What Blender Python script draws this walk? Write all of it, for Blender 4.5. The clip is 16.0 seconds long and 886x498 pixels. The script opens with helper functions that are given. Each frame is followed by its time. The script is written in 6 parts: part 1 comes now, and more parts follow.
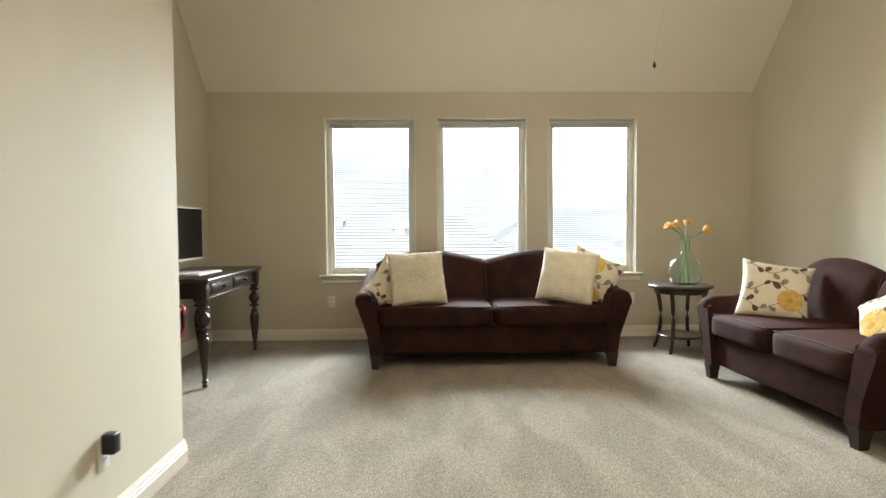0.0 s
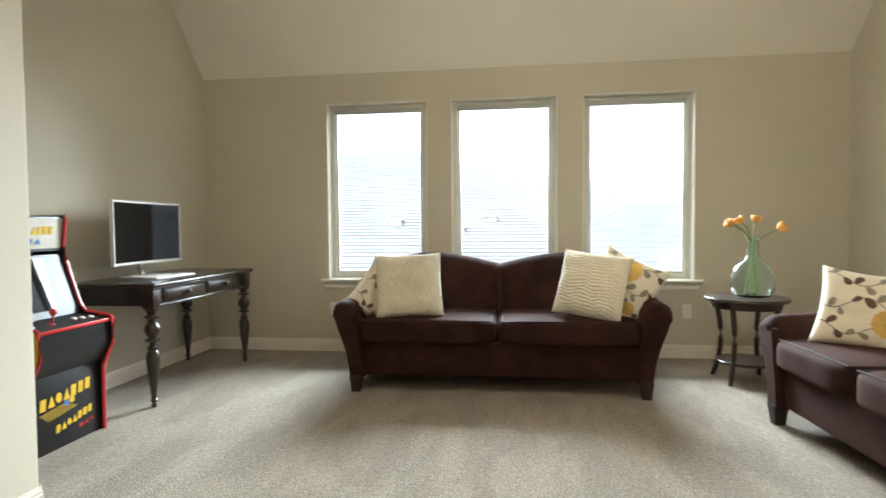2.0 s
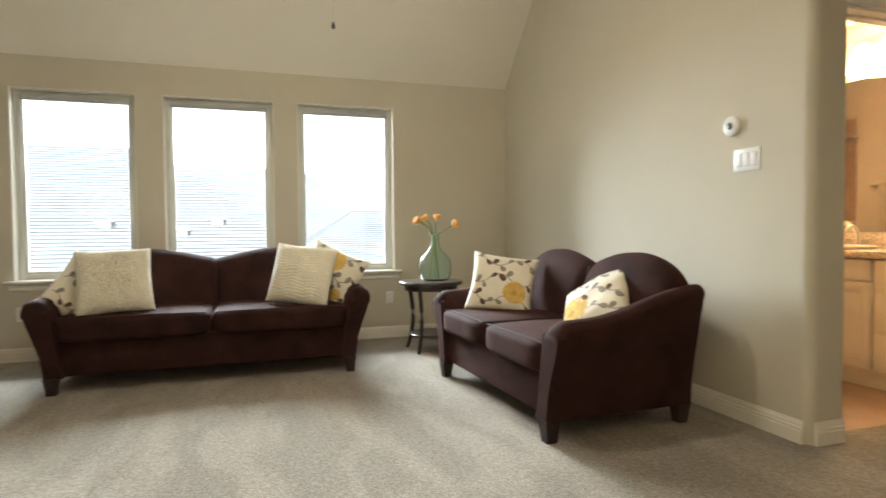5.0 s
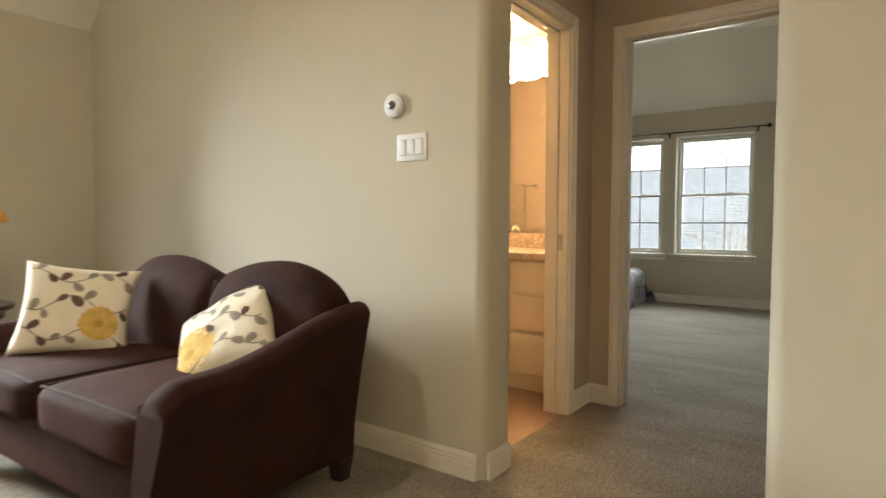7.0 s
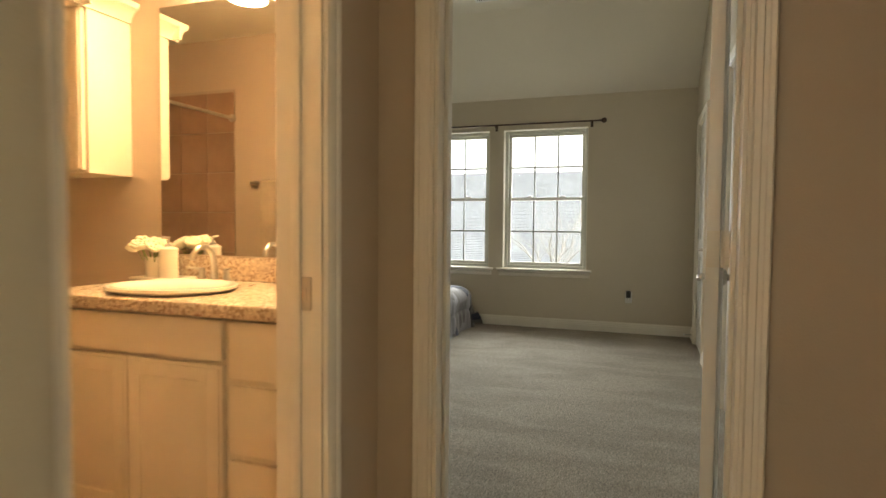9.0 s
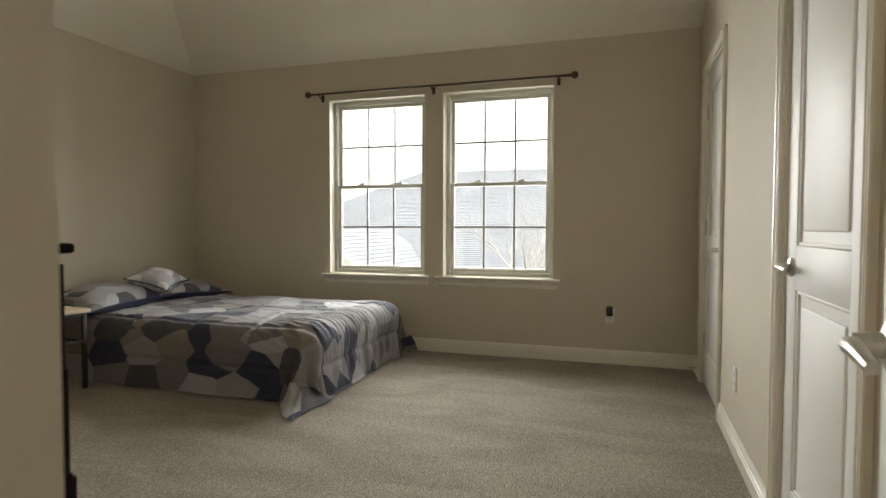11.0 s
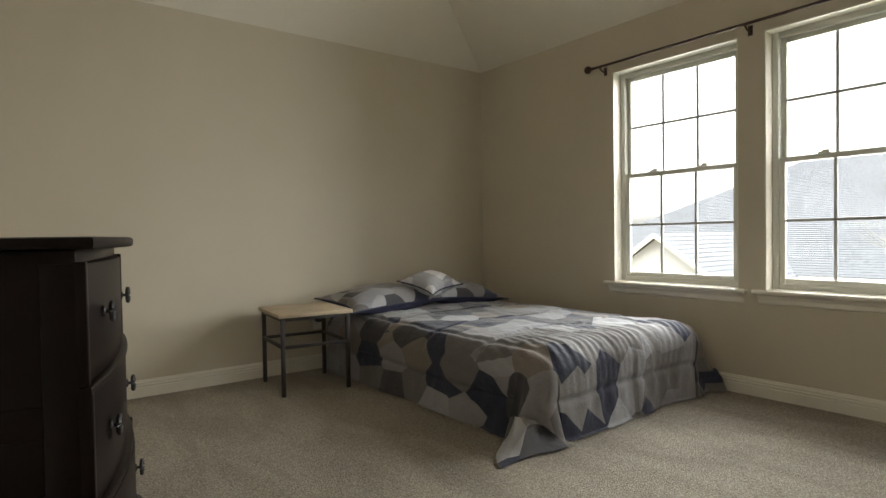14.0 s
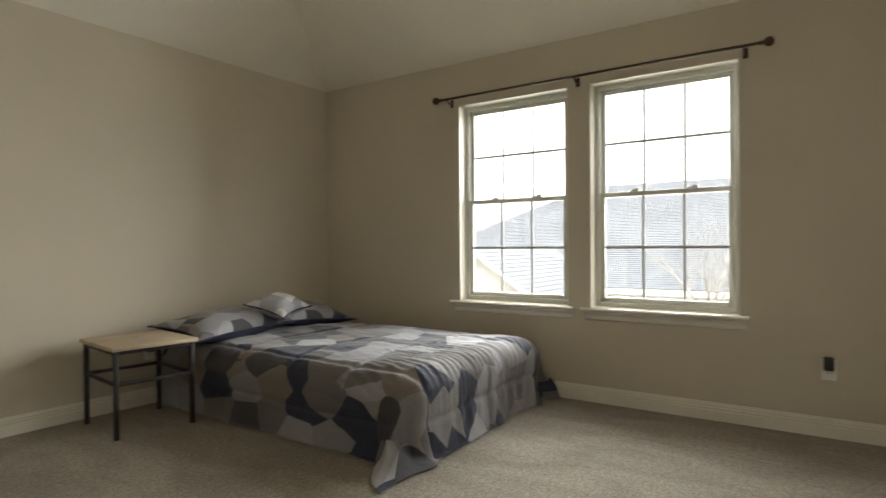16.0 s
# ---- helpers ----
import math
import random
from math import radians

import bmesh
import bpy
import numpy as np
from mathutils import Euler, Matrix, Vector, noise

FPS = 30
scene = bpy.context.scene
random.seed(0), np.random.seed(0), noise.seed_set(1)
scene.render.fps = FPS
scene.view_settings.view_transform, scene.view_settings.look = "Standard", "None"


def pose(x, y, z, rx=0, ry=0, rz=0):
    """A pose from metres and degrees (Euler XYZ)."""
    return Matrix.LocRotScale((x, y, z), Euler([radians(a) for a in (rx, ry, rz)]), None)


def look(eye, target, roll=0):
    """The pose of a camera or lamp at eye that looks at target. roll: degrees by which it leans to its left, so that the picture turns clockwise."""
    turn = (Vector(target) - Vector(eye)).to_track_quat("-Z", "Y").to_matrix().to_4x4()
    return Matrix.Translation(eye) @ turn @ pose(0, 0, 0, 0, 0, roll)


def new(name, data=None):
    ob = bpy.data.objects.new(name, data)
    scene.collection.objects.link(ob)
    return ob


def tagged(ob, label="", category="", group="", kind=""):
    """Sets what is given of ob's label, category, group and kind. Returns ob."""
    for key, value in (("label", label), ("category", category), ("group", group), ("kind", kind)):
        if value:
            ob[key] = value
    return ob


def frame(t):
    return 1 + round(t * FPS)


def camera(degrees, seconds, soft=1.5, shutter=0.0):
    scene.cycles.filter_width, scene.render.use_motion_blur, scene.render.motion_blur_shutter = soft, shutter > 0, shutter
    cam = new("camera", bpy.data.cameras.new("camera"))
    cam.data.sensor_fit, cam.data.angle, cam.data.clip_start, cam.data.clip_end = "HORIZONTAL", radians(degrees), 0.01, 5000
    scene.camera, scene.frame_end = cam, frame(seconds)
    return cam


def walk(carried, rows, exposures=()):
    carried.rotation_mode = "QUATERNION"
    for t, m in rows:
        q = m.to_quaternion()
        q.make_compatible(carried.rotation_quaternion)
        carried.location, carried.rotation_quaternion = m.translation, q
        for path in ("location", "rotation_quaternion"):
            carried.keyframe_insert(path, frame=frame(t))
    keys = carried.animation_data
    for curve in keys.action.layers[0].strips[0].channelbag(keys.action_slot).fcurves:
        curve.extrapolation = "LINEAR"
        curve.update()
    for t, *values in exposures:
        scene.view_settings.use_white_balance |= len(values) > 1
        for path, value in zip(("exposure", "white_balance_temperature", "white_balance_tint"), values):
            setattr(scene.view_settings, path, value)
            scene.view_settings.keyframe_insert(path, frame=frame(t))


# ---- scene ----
cam = camera(75.0, 16.0, shutter=0.4)
PATH = [
    (0, (1.228, 0.428, 1.121), (1.278, 2.425, 1.041), -0.4),
    (0.5, (1.399, 0.697, 1.125), (1.452, 2.694, 1.046), -0.4),
    (1, (1.602, 0.951, 1.1), (1.64, 2.949, 1.027), -0.5),
    (1.5, (1.734, 1.115, 1.102), (1.74, 3.113, 1.023), -0.6),
    (2, (1.892, 1.218, 1.096), (1.629, 3.199, 1.019), -0.5),
    (2.5, (2.024, 1.291, 1.101), (1.582, 3.24, 1.023), -0.3),
    (3, (2.132, 1.284, 1.086), (1.665, 3.227, 1.01), -0.2),
    (3.5, (2.213, 1.209, 1.053), (1.923, 3.186, 0.982), -0.3),
    (4, (2.146, 1.052, 1.024), (2.143, 3.051, 0.963), -0.4),
    (4.5, (2.08, 0.851, 1.035), (2.398, 2.824, 0.968), -0.4),
    (5, (2.038, 0.755, 1.015), (2.656, 2.656, 0.952), -0.5),
    (5.2, (2.07, 0.745, 1.008), (2.794, 2.609, 0.947), -0.3),
    (7.3, (2.723, 1.692, 1.064), (4.408, 2.766, 0.97), 0.3),
    (7.5, (2.886, 1.778, 1.077), (4.604, 2.798, 0.983), 0.4),
    (8, (3.289, 1.932, 1.092), (5.081, 2.817, 1.004), 0.3),
    (8.5, (3.701, 2.038, 1.113), (5.565, 2.759, 1.028), 0.3),
    (9, (4.165, 2.062, 1.119), (6.051, 2.722, 1.036), 0.5),
    (9.5, (4.613, 2.101, 1.077), (6.514, 2.72, 1.002), 0.2),
    (9.7, (4.82, 2.103, 1.069), (6.729, 2.695, 0.994), 0.3),
    (11.8, (6.33, 2.069, 1.024), (8.214, 2.737, 0.951), -0.4),
    (12, (6.433, 2.065, 1.001), (8.282, 2.824, 0.922), -0.8),
    (12.5, (6.623, 2.049, 0.974), (8.273, 3.175, 0.885), -0.8),
    (13, (6.739, 2.039, 0.965), (8.234, 3.365, 0.875), -0.8),
    (13.5, (6.83, 2.039, 0.972), (8.153, 3.537, 0.897), -0.9),
    (14, (6.896, 2.015, 0.999), (8.112, 3.603, 0.953), -0.9),
    (14.5, (6.901, 2.013, 1.001), (8.106, 3.609, 0.976), -0.8),
    (15, (6.852, 2.06, 1.016), (8.112, 3.613, 1.003), -0.7),
    (15.5, (6.777, 2.117, 1.048), (8.218, 3.503, 1.037), -0.4),
    (16, (6.668, 2.164, 1.075), (8.316, 3.296, 1.064), -0.4),
]
EXPOSURES = [(0.0, 1.03, 6350, 9), (1.0, 1.08, 6150, 9), (2.5, 1.10, 6000, 8), (5.2, 1.05, 6200, 9), (8.0, 0.92, 6850, 11), (8.6, 1.0, 7000, 10.5), (9.5, 0.98, 7050, 11), (12.0, 0.97, 7000, 15), (13.0, 0.98, 6900, 14), (14.5, 0.95, 6800, 13), (16.0, 0.99, 6900, 14)]
walk(cam, [(t, look(eye, target, roll)) for t, eye, target, roll in PATH], EXPOSURES)
SKY, LIVING, BEDROOM, FAN, DOME, BATH = 0.6, 1200.0, 285.0, 48.0, 58.0, 31.0

# ---- light ----
world = bpy.data.worlds.new("sky")
scene.world = world
world.use_nodes = True
wn, wl = world.node_tree.nodes, world.node_tree.links
wn.clear()
sky = wn.new("ShaderNodeTexSky")
sky.sky_type = "NISHITA"
sky.sun_disc = False
sky.sun_elevation, sky.sun_rotation = radians(55), radians(200)
sky.dust_density, sky.air_density = 4.0, 1.0
grey = wn.new("ShaderNodeHueSaturation")
grey.inputs["Saturation"].default_value = 0.12
bg = wn.new("ShaderNodeBackground")
bg.inputs["Strength"].default_value = SKY
wout = wn.new("ShaderNodeOutputWorld")
wl.new(sky.outputs[0], grey.inputs["Color"])
wl.new(grey.outputs[0], bg.inputs[0])
wl.new(bg.outputs[0], wout.inputs[0])

sun_data = bpy.data.lights.new("sun", "SUN")
sun_data.energy, sun_data.angle, sun_data.color = 1.0, radians(20), (1.0, 0.96, 0.9)
sun = new("sun", sun_data)
# sun from the south, high behind the windowed fronts
sun.matrix_world = look((0, -20, 30), (0, 0, 0))


# ---- window light: unseen area lamps added outside the windows, standing in for sky ----
def sky_lamp(name, eye, target, sx, sy, power, color):
    d = bpy.data.lights.new(name, "AREA")
    d.shape, d.size, d.size_y, d.energy, d.color = "RECTANGLE", sx, sy, power, color
    ob = new(name, d)
    ob.matrix_world = look(eye, target)
    return ob


sky_lamp("window_light_living", (1.76, 9.6, 3.05), (1.76, 3.8, 1.4), 3.2, 2.3, LIVING, (0.93, 0.97, 1.0))
sky_lamp("window_light_bedroom", (12.2, 4.0, 1.9), (8.0, 3.6, 1.8), 3.2, 2.3, BEDROOM, (0.93, 0.97, 1.0))


# ---- materials ----
def material(name, rgb, rough=0.6, metal=0.0, spread=0.0, scale=8.0, fine=0.0, fine_scale=200.0, bump=0.0, bump_scale=150.0, sheen=0.0, per_object=0.0, coat=0.0):
    """A principled material whose colour varies at two scales, with fine relief."""
    m = bpy.data.materials.new(name)
    m.use_nodes = True
    n, l = m.node_tree.nodes, m.node_tree.links
    p = n["Principled BSDF"]
    p.inputs["Base Color"].default_value = (*rgb, 1)
    p.inputs["Roughness"].default_value = rough
    p.inputs["Metallic"].default_value = metal
    if sheen:
        p.inputs["Sheen Weight"].default_value = sheen
        p.inputs["Sheen Roughness"].default_value = 0.4
        p.inputs["Sheen Tint"].default_value = (min(1, rgb[0] * 9 + 0.15), min(1, rgb[1] * 9 + 0.08), min(1, rgb[2] * 9 + 0.05), 1)
    if coat:
        p.inputs["Coat Weight"].default_value = coat
    tc = n.new("ShaderNodeTexCoord")
    last = None
    for amount, size in ((spread, scale), (fine, fine_scale)):
        if not amount:
            continue
        tex = n.new("ShaderNodeTexNoise")
        tex.inputs["Scale"].default_value = size
        tex.inputs["Detail"].default_value = 4
        l.new(tc.outputs["Object"], tex.inputs["Vector"])
        rng = n.new("ShaderNodeMapRange")
        rng.inputs["From Min"].default_value, rng.inputs["From Max"].default_value = 0.3, 0.7
        rng.inputs["To Min"].default_value, rng.inputs["To Max"].default_value = 1 - amount, 1 + amount
        l.new(tex.outputs["Fac"], rng.inputs["Value"])
        mul = n.new("ShaderNodeVectorMath")
        mul.operation = "SCALE"
        if last is None:
            mul.inputs[0].default_value = rgb
        else:
            l.new(last, mul.inputs[0])
        l.new(rng.outputs["Result"], mul.inputs["Scale"])
        last = mul.outputs[0]
    if per_object:
        info = n.new("ShaderNodeObjectInfo")
        rng = n.new("ShaderNodeMapRange")
        rng.inputs["To Min"].default_value, rng.inputs["To Max"].default_value = 1 - per_object, 1 + per_object
        l.new(info.outputs["Random"], rng.inputs["Value"])
        mul = n.new("ShaderNodeVectorMath")
        mul.operation = "SCALE"
        if last is None:
            mul.inputs[0].default_value = rgb
        else:
            l.new(last, mul.inputs[0])
        l.new(rng.outputs["Result"], mul.inputs["Scale"])
        last = mul.outputs[0]
    if last is not None:
        l.new(last, p.inputs["Base Color"])
    if bump:
        tex = n.new("ShaderNodeTexNoise")
        tex.inputs["Scale"].default_value = bump_scale
        tex.inputs["Detail"].default_value = 3
        l.new(tc.outputs["Object"], tex.inputs["Vector"])
        b = n.new("ShaderNodeBump")
        b.inputs["Strength"].default_value = bump
        b.inputs["Distance"].default_value = 0.01
        l.new(tex.outputs["Fac"], b.inputs["Height"])
        l.new(b.outputs[0], p.inputs["Normal"])
    return m


WALL = material("beige_wall_paint", (0.592, 0.546, 0.438), 0.75, spread=0.03, scale=1.5, bump=0.12, bump_scale=160)
# vestibule copy of the beige paint, with warm bathroom light in its colour
WALL_WARM_LIT = material("warm_lit_wall_paint", (0.52, 0.425, 0.32), 0.75, spread=0.03, scale=1.5, bump=0.12, bump_scale=160)
BEDWALL = material("warm_beige_wall_paint", (0.60, 0.537, 0.43), 0.75, spread=0.03, scale=1.5, bump=0.12, bump_scale=160)
CEIL = material("ceiling_paint", (0.80, 0.755, 0.655), 0.85, spread=0.03, scale=1.2, bump=0.2, bump_scale=120)
TRIM = material("white_trim_paint", (0.80, 0.76, 0.67), 0.35, spread=0.03, scale=6)
PLASTIC = material("white_plastic", (0.82, 0.82, 0.80), 0.35, spread=0.02, scale=20)
VINYL = material("window_vinyl", (0.60, 0.60, 0.54), 0.4, spread=0.03, scale=9)
GREYTRIM = material("grey_blind_rail", (0.42, 0.43, 0.42), 0.5, spread=0.04, scale=12)
NICKEL = material("brushed_nickel", (0.55, 0.52, 0.47), 0.28, 1.0, spread=0.06, scale=30)
BLACK = material("black_plastic", (0.015, 0.014, 0.014), 0.35, spread=0.1, scale=30)
DARKMETAL = material("dark_iron", (0.05, 0.045, 0.045), 0.5, 0.6, spread=0.15, scale=30, bump=0.1, bump_scale=90)


def carpet_material():
    m = material("cut_pile_carpet", (0.312, 0.273, 0.223), 0.95, fine=0.50, fine_scale=115)
    n, l = m.node_tree.nodes, m.node_tree.links
    p = n["Principled BSDF"]
    old = p.inputs["Base Color"].links[0].from_socket
    tc = n.new("ShaderNodeTexCoord")
    # clumps, and broad brushed marks left by a vacuum cleaner
    mp = n.new("ShaderNodeMapping")
    mp.inputs["Rotation"].default_value = (0, 0, radians(8))
    mp.inputs["Scale"].default_value = (2.2, 0.8, 1)
    brush, clump = n.new("ShaderNodeTexNoise"), n.new("ShaderNodeTexNoise")
    brush.inputs["Scale"].default_value, brush.inputs["Detail"].default_value, brush.inputs["Distortion"].default_value = 1.9, 3, 0.6
    clump.inputs["Scale"].default_value, clump.inputs["Detail"].default_value = 38, 3
    l.new(tc.outputs["Object"], mp.inputs["Vector"])
    l.new(mp.outputs[0], brush.inputs["Vector"])
    l.new(tc.outputs["Object"], clump.inputs["Vector"])
    last = old
    for tex, lo, hi, amount in ((brush, 0.40, 0.60, 0.11), (clump, 0.3, 0.7, 0.16)):
        rng = n.new("ShaderNodeMapRange")
        rng.inputs["From Min"].default_value, rng.inputs["From Max"].default_value = lo, hi
        rng.inputs["To Min"].default_value, rng.inputs["To Max"].default_value = 1 - amount, 1 + amount
        l.new(tex.outputs["Fac"], rng.inputs["Value"])
        mul = n.new("ShaderNodeVectorMath")
        mul.operation = "SCALE"
        l.new(last, mul.inputs[0])
        l.new(rng.outputs["Result"], mul.inputs["Scale"])
        last = mul.outputs[0]
    l.new(last, p.inputs["Base Color"])
    a = n.new("ShaderNodeTexNoise")
    a.inputs["Scale"].default_value, a.inputs["Detail"].default_value = 130, 3
    b = n.new("ShaderNodeBump")
    b.inputs["Strength"].default_value, b.inputs["Distance"].default_value = 0.8, 0.01
    l.new(tc.outputs["Object"], a.inputs["Vector"])
    l.new(a.outputs["Fac"], b.inputs["Height"])
    l.new(b.outputs[0], p.inputs["Normal"])
    return m


CARPET = carpet_material()


def glass_pane_material():
    m = bpy.data.materials.new("window_glass")
    m.use_nodes = True
    n, l = m.node_tree.nodes, m.node_tree.links
    n.clear()
    t, g, mix, out = n.new("ShaderNodeBsdfTransparent"), n.new("ShaderNodeBsdfGlossy"), n.new("ShaderNodeMixShader"), n.new("ShaderNodeOutputMaterial")
    t.inputs[0].default_value = (0.95, 0.97, 0.96, 1)
    g.inputs["Roughness"].default_value = 0.02
    mix.inputs[0].default_value = 0.05
    l.new(t.outputs[0], mix.inputs[1])
    l.new(g.outputs[0], mix.inputs[2])
    l.new(mix.outputs[0], out.inputs[0])
    return m


GLASS = glass_pane_material()


# ---- mesh helpers ----
def box(x0, x1, y0, y1, z0, z1, b=0.0, seg=2):
    bm = bmesh.new()
    m = Matrix.Translation(((x0 + x1) / 2, (y0 + y1) / 2, (z0 + z1) / 2)) @ Matrix.Diagonal((abs(x1 - x0), abs(y1 - y0), abs(z1 - z0), 1))
    bmesh.ops.create_cube(bm, size=1, matrix=m)
    if b:
        bmesh.ops.bevel(bm, geom=list(bm.edges), offset=b, segments=seg, profile=0.5, affect="EDGES", clamp_overlap=True)
    return bm


def join(*bms):
    out = bmesh.new()
    for b in bms:
        me = bpy.data.meshes.new("tmp")
        b.to_mesh(me)
        out.from_mesh(me)
        bpy.data.meshes.remove(me)
        b.free()
    return out


def moved(bm, m):
    bmesh.ops.transform(bm, matrix=m, verts=bm.verts)
    return bm


def lathe(profile, seg=24):
    """A solid of revolution about z from (radius, height) pairs."""
    bm = bmesh.new()
    rings = []
    for r, z in profile:
        if r < 1e-5:
            rings.append([bm.verts.new((0, 0, z))])
        else:
            rings.append([bm.verts.new((r * math.cos(2 * math.pi * i / seg), r * math.sin(2 * math.pi * i / seg), z)) for i in range(seg)])
    for a, b in zip(rings, rings[1:]):
        for i in range(seg):
            j = (i + 1) % seg
            if len(a) == 1 and len(b) > 1:
                bm.faces.new((a[0], b[j], b[i]))
            elif len(b) == 1 and len(a) > 1:
                bm.faces.new((a[i], a[j], b[0]))
            elif len(a) > 1:
                bm.faces.new((a[i], a[j], b[j], b[i]))
    for ring, flip in ((rings[0], True), (rings[-1], False)):
        if len(ring) > 1:
            bm.faces.new(list(reversed(ring)) if flip else ring)
    bmesh.ops.recalc_face_normals(bm, faces=bm.faces)
    return bm


def tube(points, radius, seg=10, closed=False):
    """A round bar along points; radius is one number or one per point."""
    bm = bmesh.new()
    pts = [Vector(p) for p in points]
    rad = radius if isinstance(radius, (list, tuple)) else [radius] * len(pts)
    rings = []
    up = Vector((0, 0, 1))
    for i, p in enumerate(pts):
        a = pts[i - 1] if i else (pts[-1] if closed else p)
        b = pts[i + 1] if i + 1 < len(pts) else (pts[0] if closed else p)
        d = (b - a).normalized()
        u = d.cross(up)
        if u.length < 1e-3:
            u = d.cross(Vector((1, 0, 0)))
        u.normalize()
        v = d.cross(u).normalized()
        rings.append([bm.verts.new(p + rad[i] * (math.cos(2 * math.pi * k / seg) * u + math.sin(2 * math.pi * k / seg) * v)) for k in range(seg)])
    for a, b in list(zip(rings, rings[1:])) + ([(rings[-1], rings[0])] if closed else []):
        for k in range(seg):
            bm.faces.new((a[k], a[(k + 1) % seg], b[(k + 1) % seg], b[k]))
    if not closed:
        bm.faces.new(rings[0])
        bm.faces.new(list(reversed(rings[-1])))
    bmesh.ops.recalc_face_normals(bm, faces=bm.faces)
    return bm


def prism(outline, depth, axis="y", b=0.0, seg=2):
    """A flat outline of (u, v) pairs pushed through depth along an axis: y takes u, v as x, z; x as y, z; z as x, y."""
    bm = bmesh.new()
    def at(u, v, w):
        return {"y": (u, w, v), "x": (w, u, v), "z": (u, v, w)}[axis]
    lo = [bm.verts.new(at(u, v, 0)) for u, v in outline]
    hi = [bm.verts.new(at(u, v, depth)) for u, v in outline]
    n = len(outline)
    f1, f2 = bm.faces.new(lo), bm.faces.new(list(reversed(hi)))
    for i in range(n):
        j = (i + 1) % n
        bm.faces.new((lo[i], hi[i], hi[j], lo[j]))
    bmesh.ops.recalc_face_normals(bm, faces=bm.faces)
    if b:
        rim = [e for e in bm.edges if len({f1, f2} & set(e.link_faces)) == 1]
        bmesh.ops.bevel(bm, geom=rim, offset=b, segments=seg, profile=0.5, affect="EDGES", clamp_overlap=True)
    return bm


def make(name, bm, mat, smooth=40):
    me = bpy.data.meshes.new(name)
    bm.to_mesh(me)
    bm.free()
    me.materials.append(mat)
    if smooth:
        me.polygons.foreach_set("use_smooth", [True] * len(me.polygons))
        me.set_sharp_from_angle(angle=radians(smooth))
    return new(name, me)


def part(name, bm, mat, parent, label="", smooth=40):
    """One mesh under a thing or under a part, in the parent's own space."""
    ob = make(name, bm, mat, smooth)
    ob.parent = parent
    if label:
        tagged(ob, label)
    return ob


def thing(name, m, label, category, group=""):
    """An empty at the thing's base, at the pose m."""
    ob = new(name)
    ob.matrix_basis = m
    ob.empty_display_size = 0.1
    return tagged(ob, label, category, group)


def structure(name, bm, mat, label, category, smooth=40):
    return tagged(make(name, bm, mat, smooth), label, category, kind="structure")


# ---- plan ----
AX0, AX1, AY0, AY1 = -0.925, 4.464, -1.60, 6.15      # living room
EAVE, FLAT = 2.435, 3.10
HX, HY0, HY1 = 4.70, 1.35, 2.825                    # vestibule
EX0, EX1 = 5.75, 5.875                              # wall with the bedroom door
BX0, BX1, BY0, BY1 = 6.38, 10.503, 1.595, 6.105      # bedroom
TX0, TX1, TY0, TY1 = 4.705, 6.25, 2.95, 5.85         # bathroom
WT = 0.16
SILL, HEAD = 0.645, 2.18
A_WIN = [(0.215, 1.104), (1.314, 2.208), (2.417, 3.306)]
B_WIN = [(2.652, 3.575), (3.732, 4.640)]

carpet = structure("floor", join(box(AX0 - 0.2, HX + 0.02, AY0 - 0.2, AY1 + 0.05, -0.2, 0), box(HX + 0.02, EX1, HY0 - 0.1, HY1 + 0.02, -0.2, 0),
                                 box(EX1, BX0, BY0 - 0.3, 2.89, -0.2, 0), box(BX0, BX1 + 0.05, BY0 - 0.3, BY1 + 0.05, -0.2, 0)), CARPET, "beige cut-pile carpet with brushed marks", "carpet", 0)
BATH_FLOOR = material("bath_floor_tile", (0.45, 0.30, 0.20), 0.4, spread=0.08, scale=5, fine=0.05, fine_scale=60)
structure("floor_bathroom", box(HX + 0.02, TX1 + 0.1, HY1 + 0.02, TY1 + 0.1, -0.2, -0.004), BATH_FLOOR, "tan bathroom floor tile", "floor", 0)


def wall_with_openings(axis, at0, at1, lo, hi, z0, z1, openings):
    """Boxes round rectangular openings (from, to, bottom, top) in a straight wall; axis is the one it runs along."""
    out = []
    def put(a, b, c, d):
        if b - a > 1e-4 and d - c > 1e-4:
            out.append(box(a, b, at0, at1, c, d) if axis == "x" else box(at0, at1, a, b, c, d))
    at = lo
    for a, b, c, d in sorted(openings):
        put(at, a, z0, z1)
        put(a, b, z0, c)
        put(a, b, d, z1)
        at = b
    put(at, hi, z0, z1)
    return join(*out)


TOP = 3.3
END_S, END_N = 1.76, 2.75     # the wall ends either side of the vestibule
structure("wall_living_north", wall_with_openings("x", AY1, AY1 + WT, AX0 - 0.15, AX1 + 0.1, -0.3, TOP, [(a, b, SILL, HEAD) for a, b in A_WIN]), WALL, "beige painted wall with three windows", "wall", 0)
structure("wall_living_west", box(AX0 - 0.15, AX0, AY0, AY1, -0.1, TOP), WALL, "beige painted wall", "wall", 0)
structure("wall_living_south", box(AX0 - 0.15, AX1 + 0.2, AY0 - 0.15, AY0, -0.1, TOP), WALL, "beige painted wall", "wall", 0)
PX = 0.05       # east face of the partition
r = 0.05         # rounded wall corners
structure("wall_partition", prism([(PX - 0.13, AY0), (PX, AY0), (PX, 3.17), (PX - 0.008, 3.192), (PX - 0.02, 3.20), (PX - 0.11, 3.20), (PX - 0.122, 3.192), (PX - 0.13, 3.17)], TOP, "z"), WALL, "beige painted partition wall end", "wall", 20)

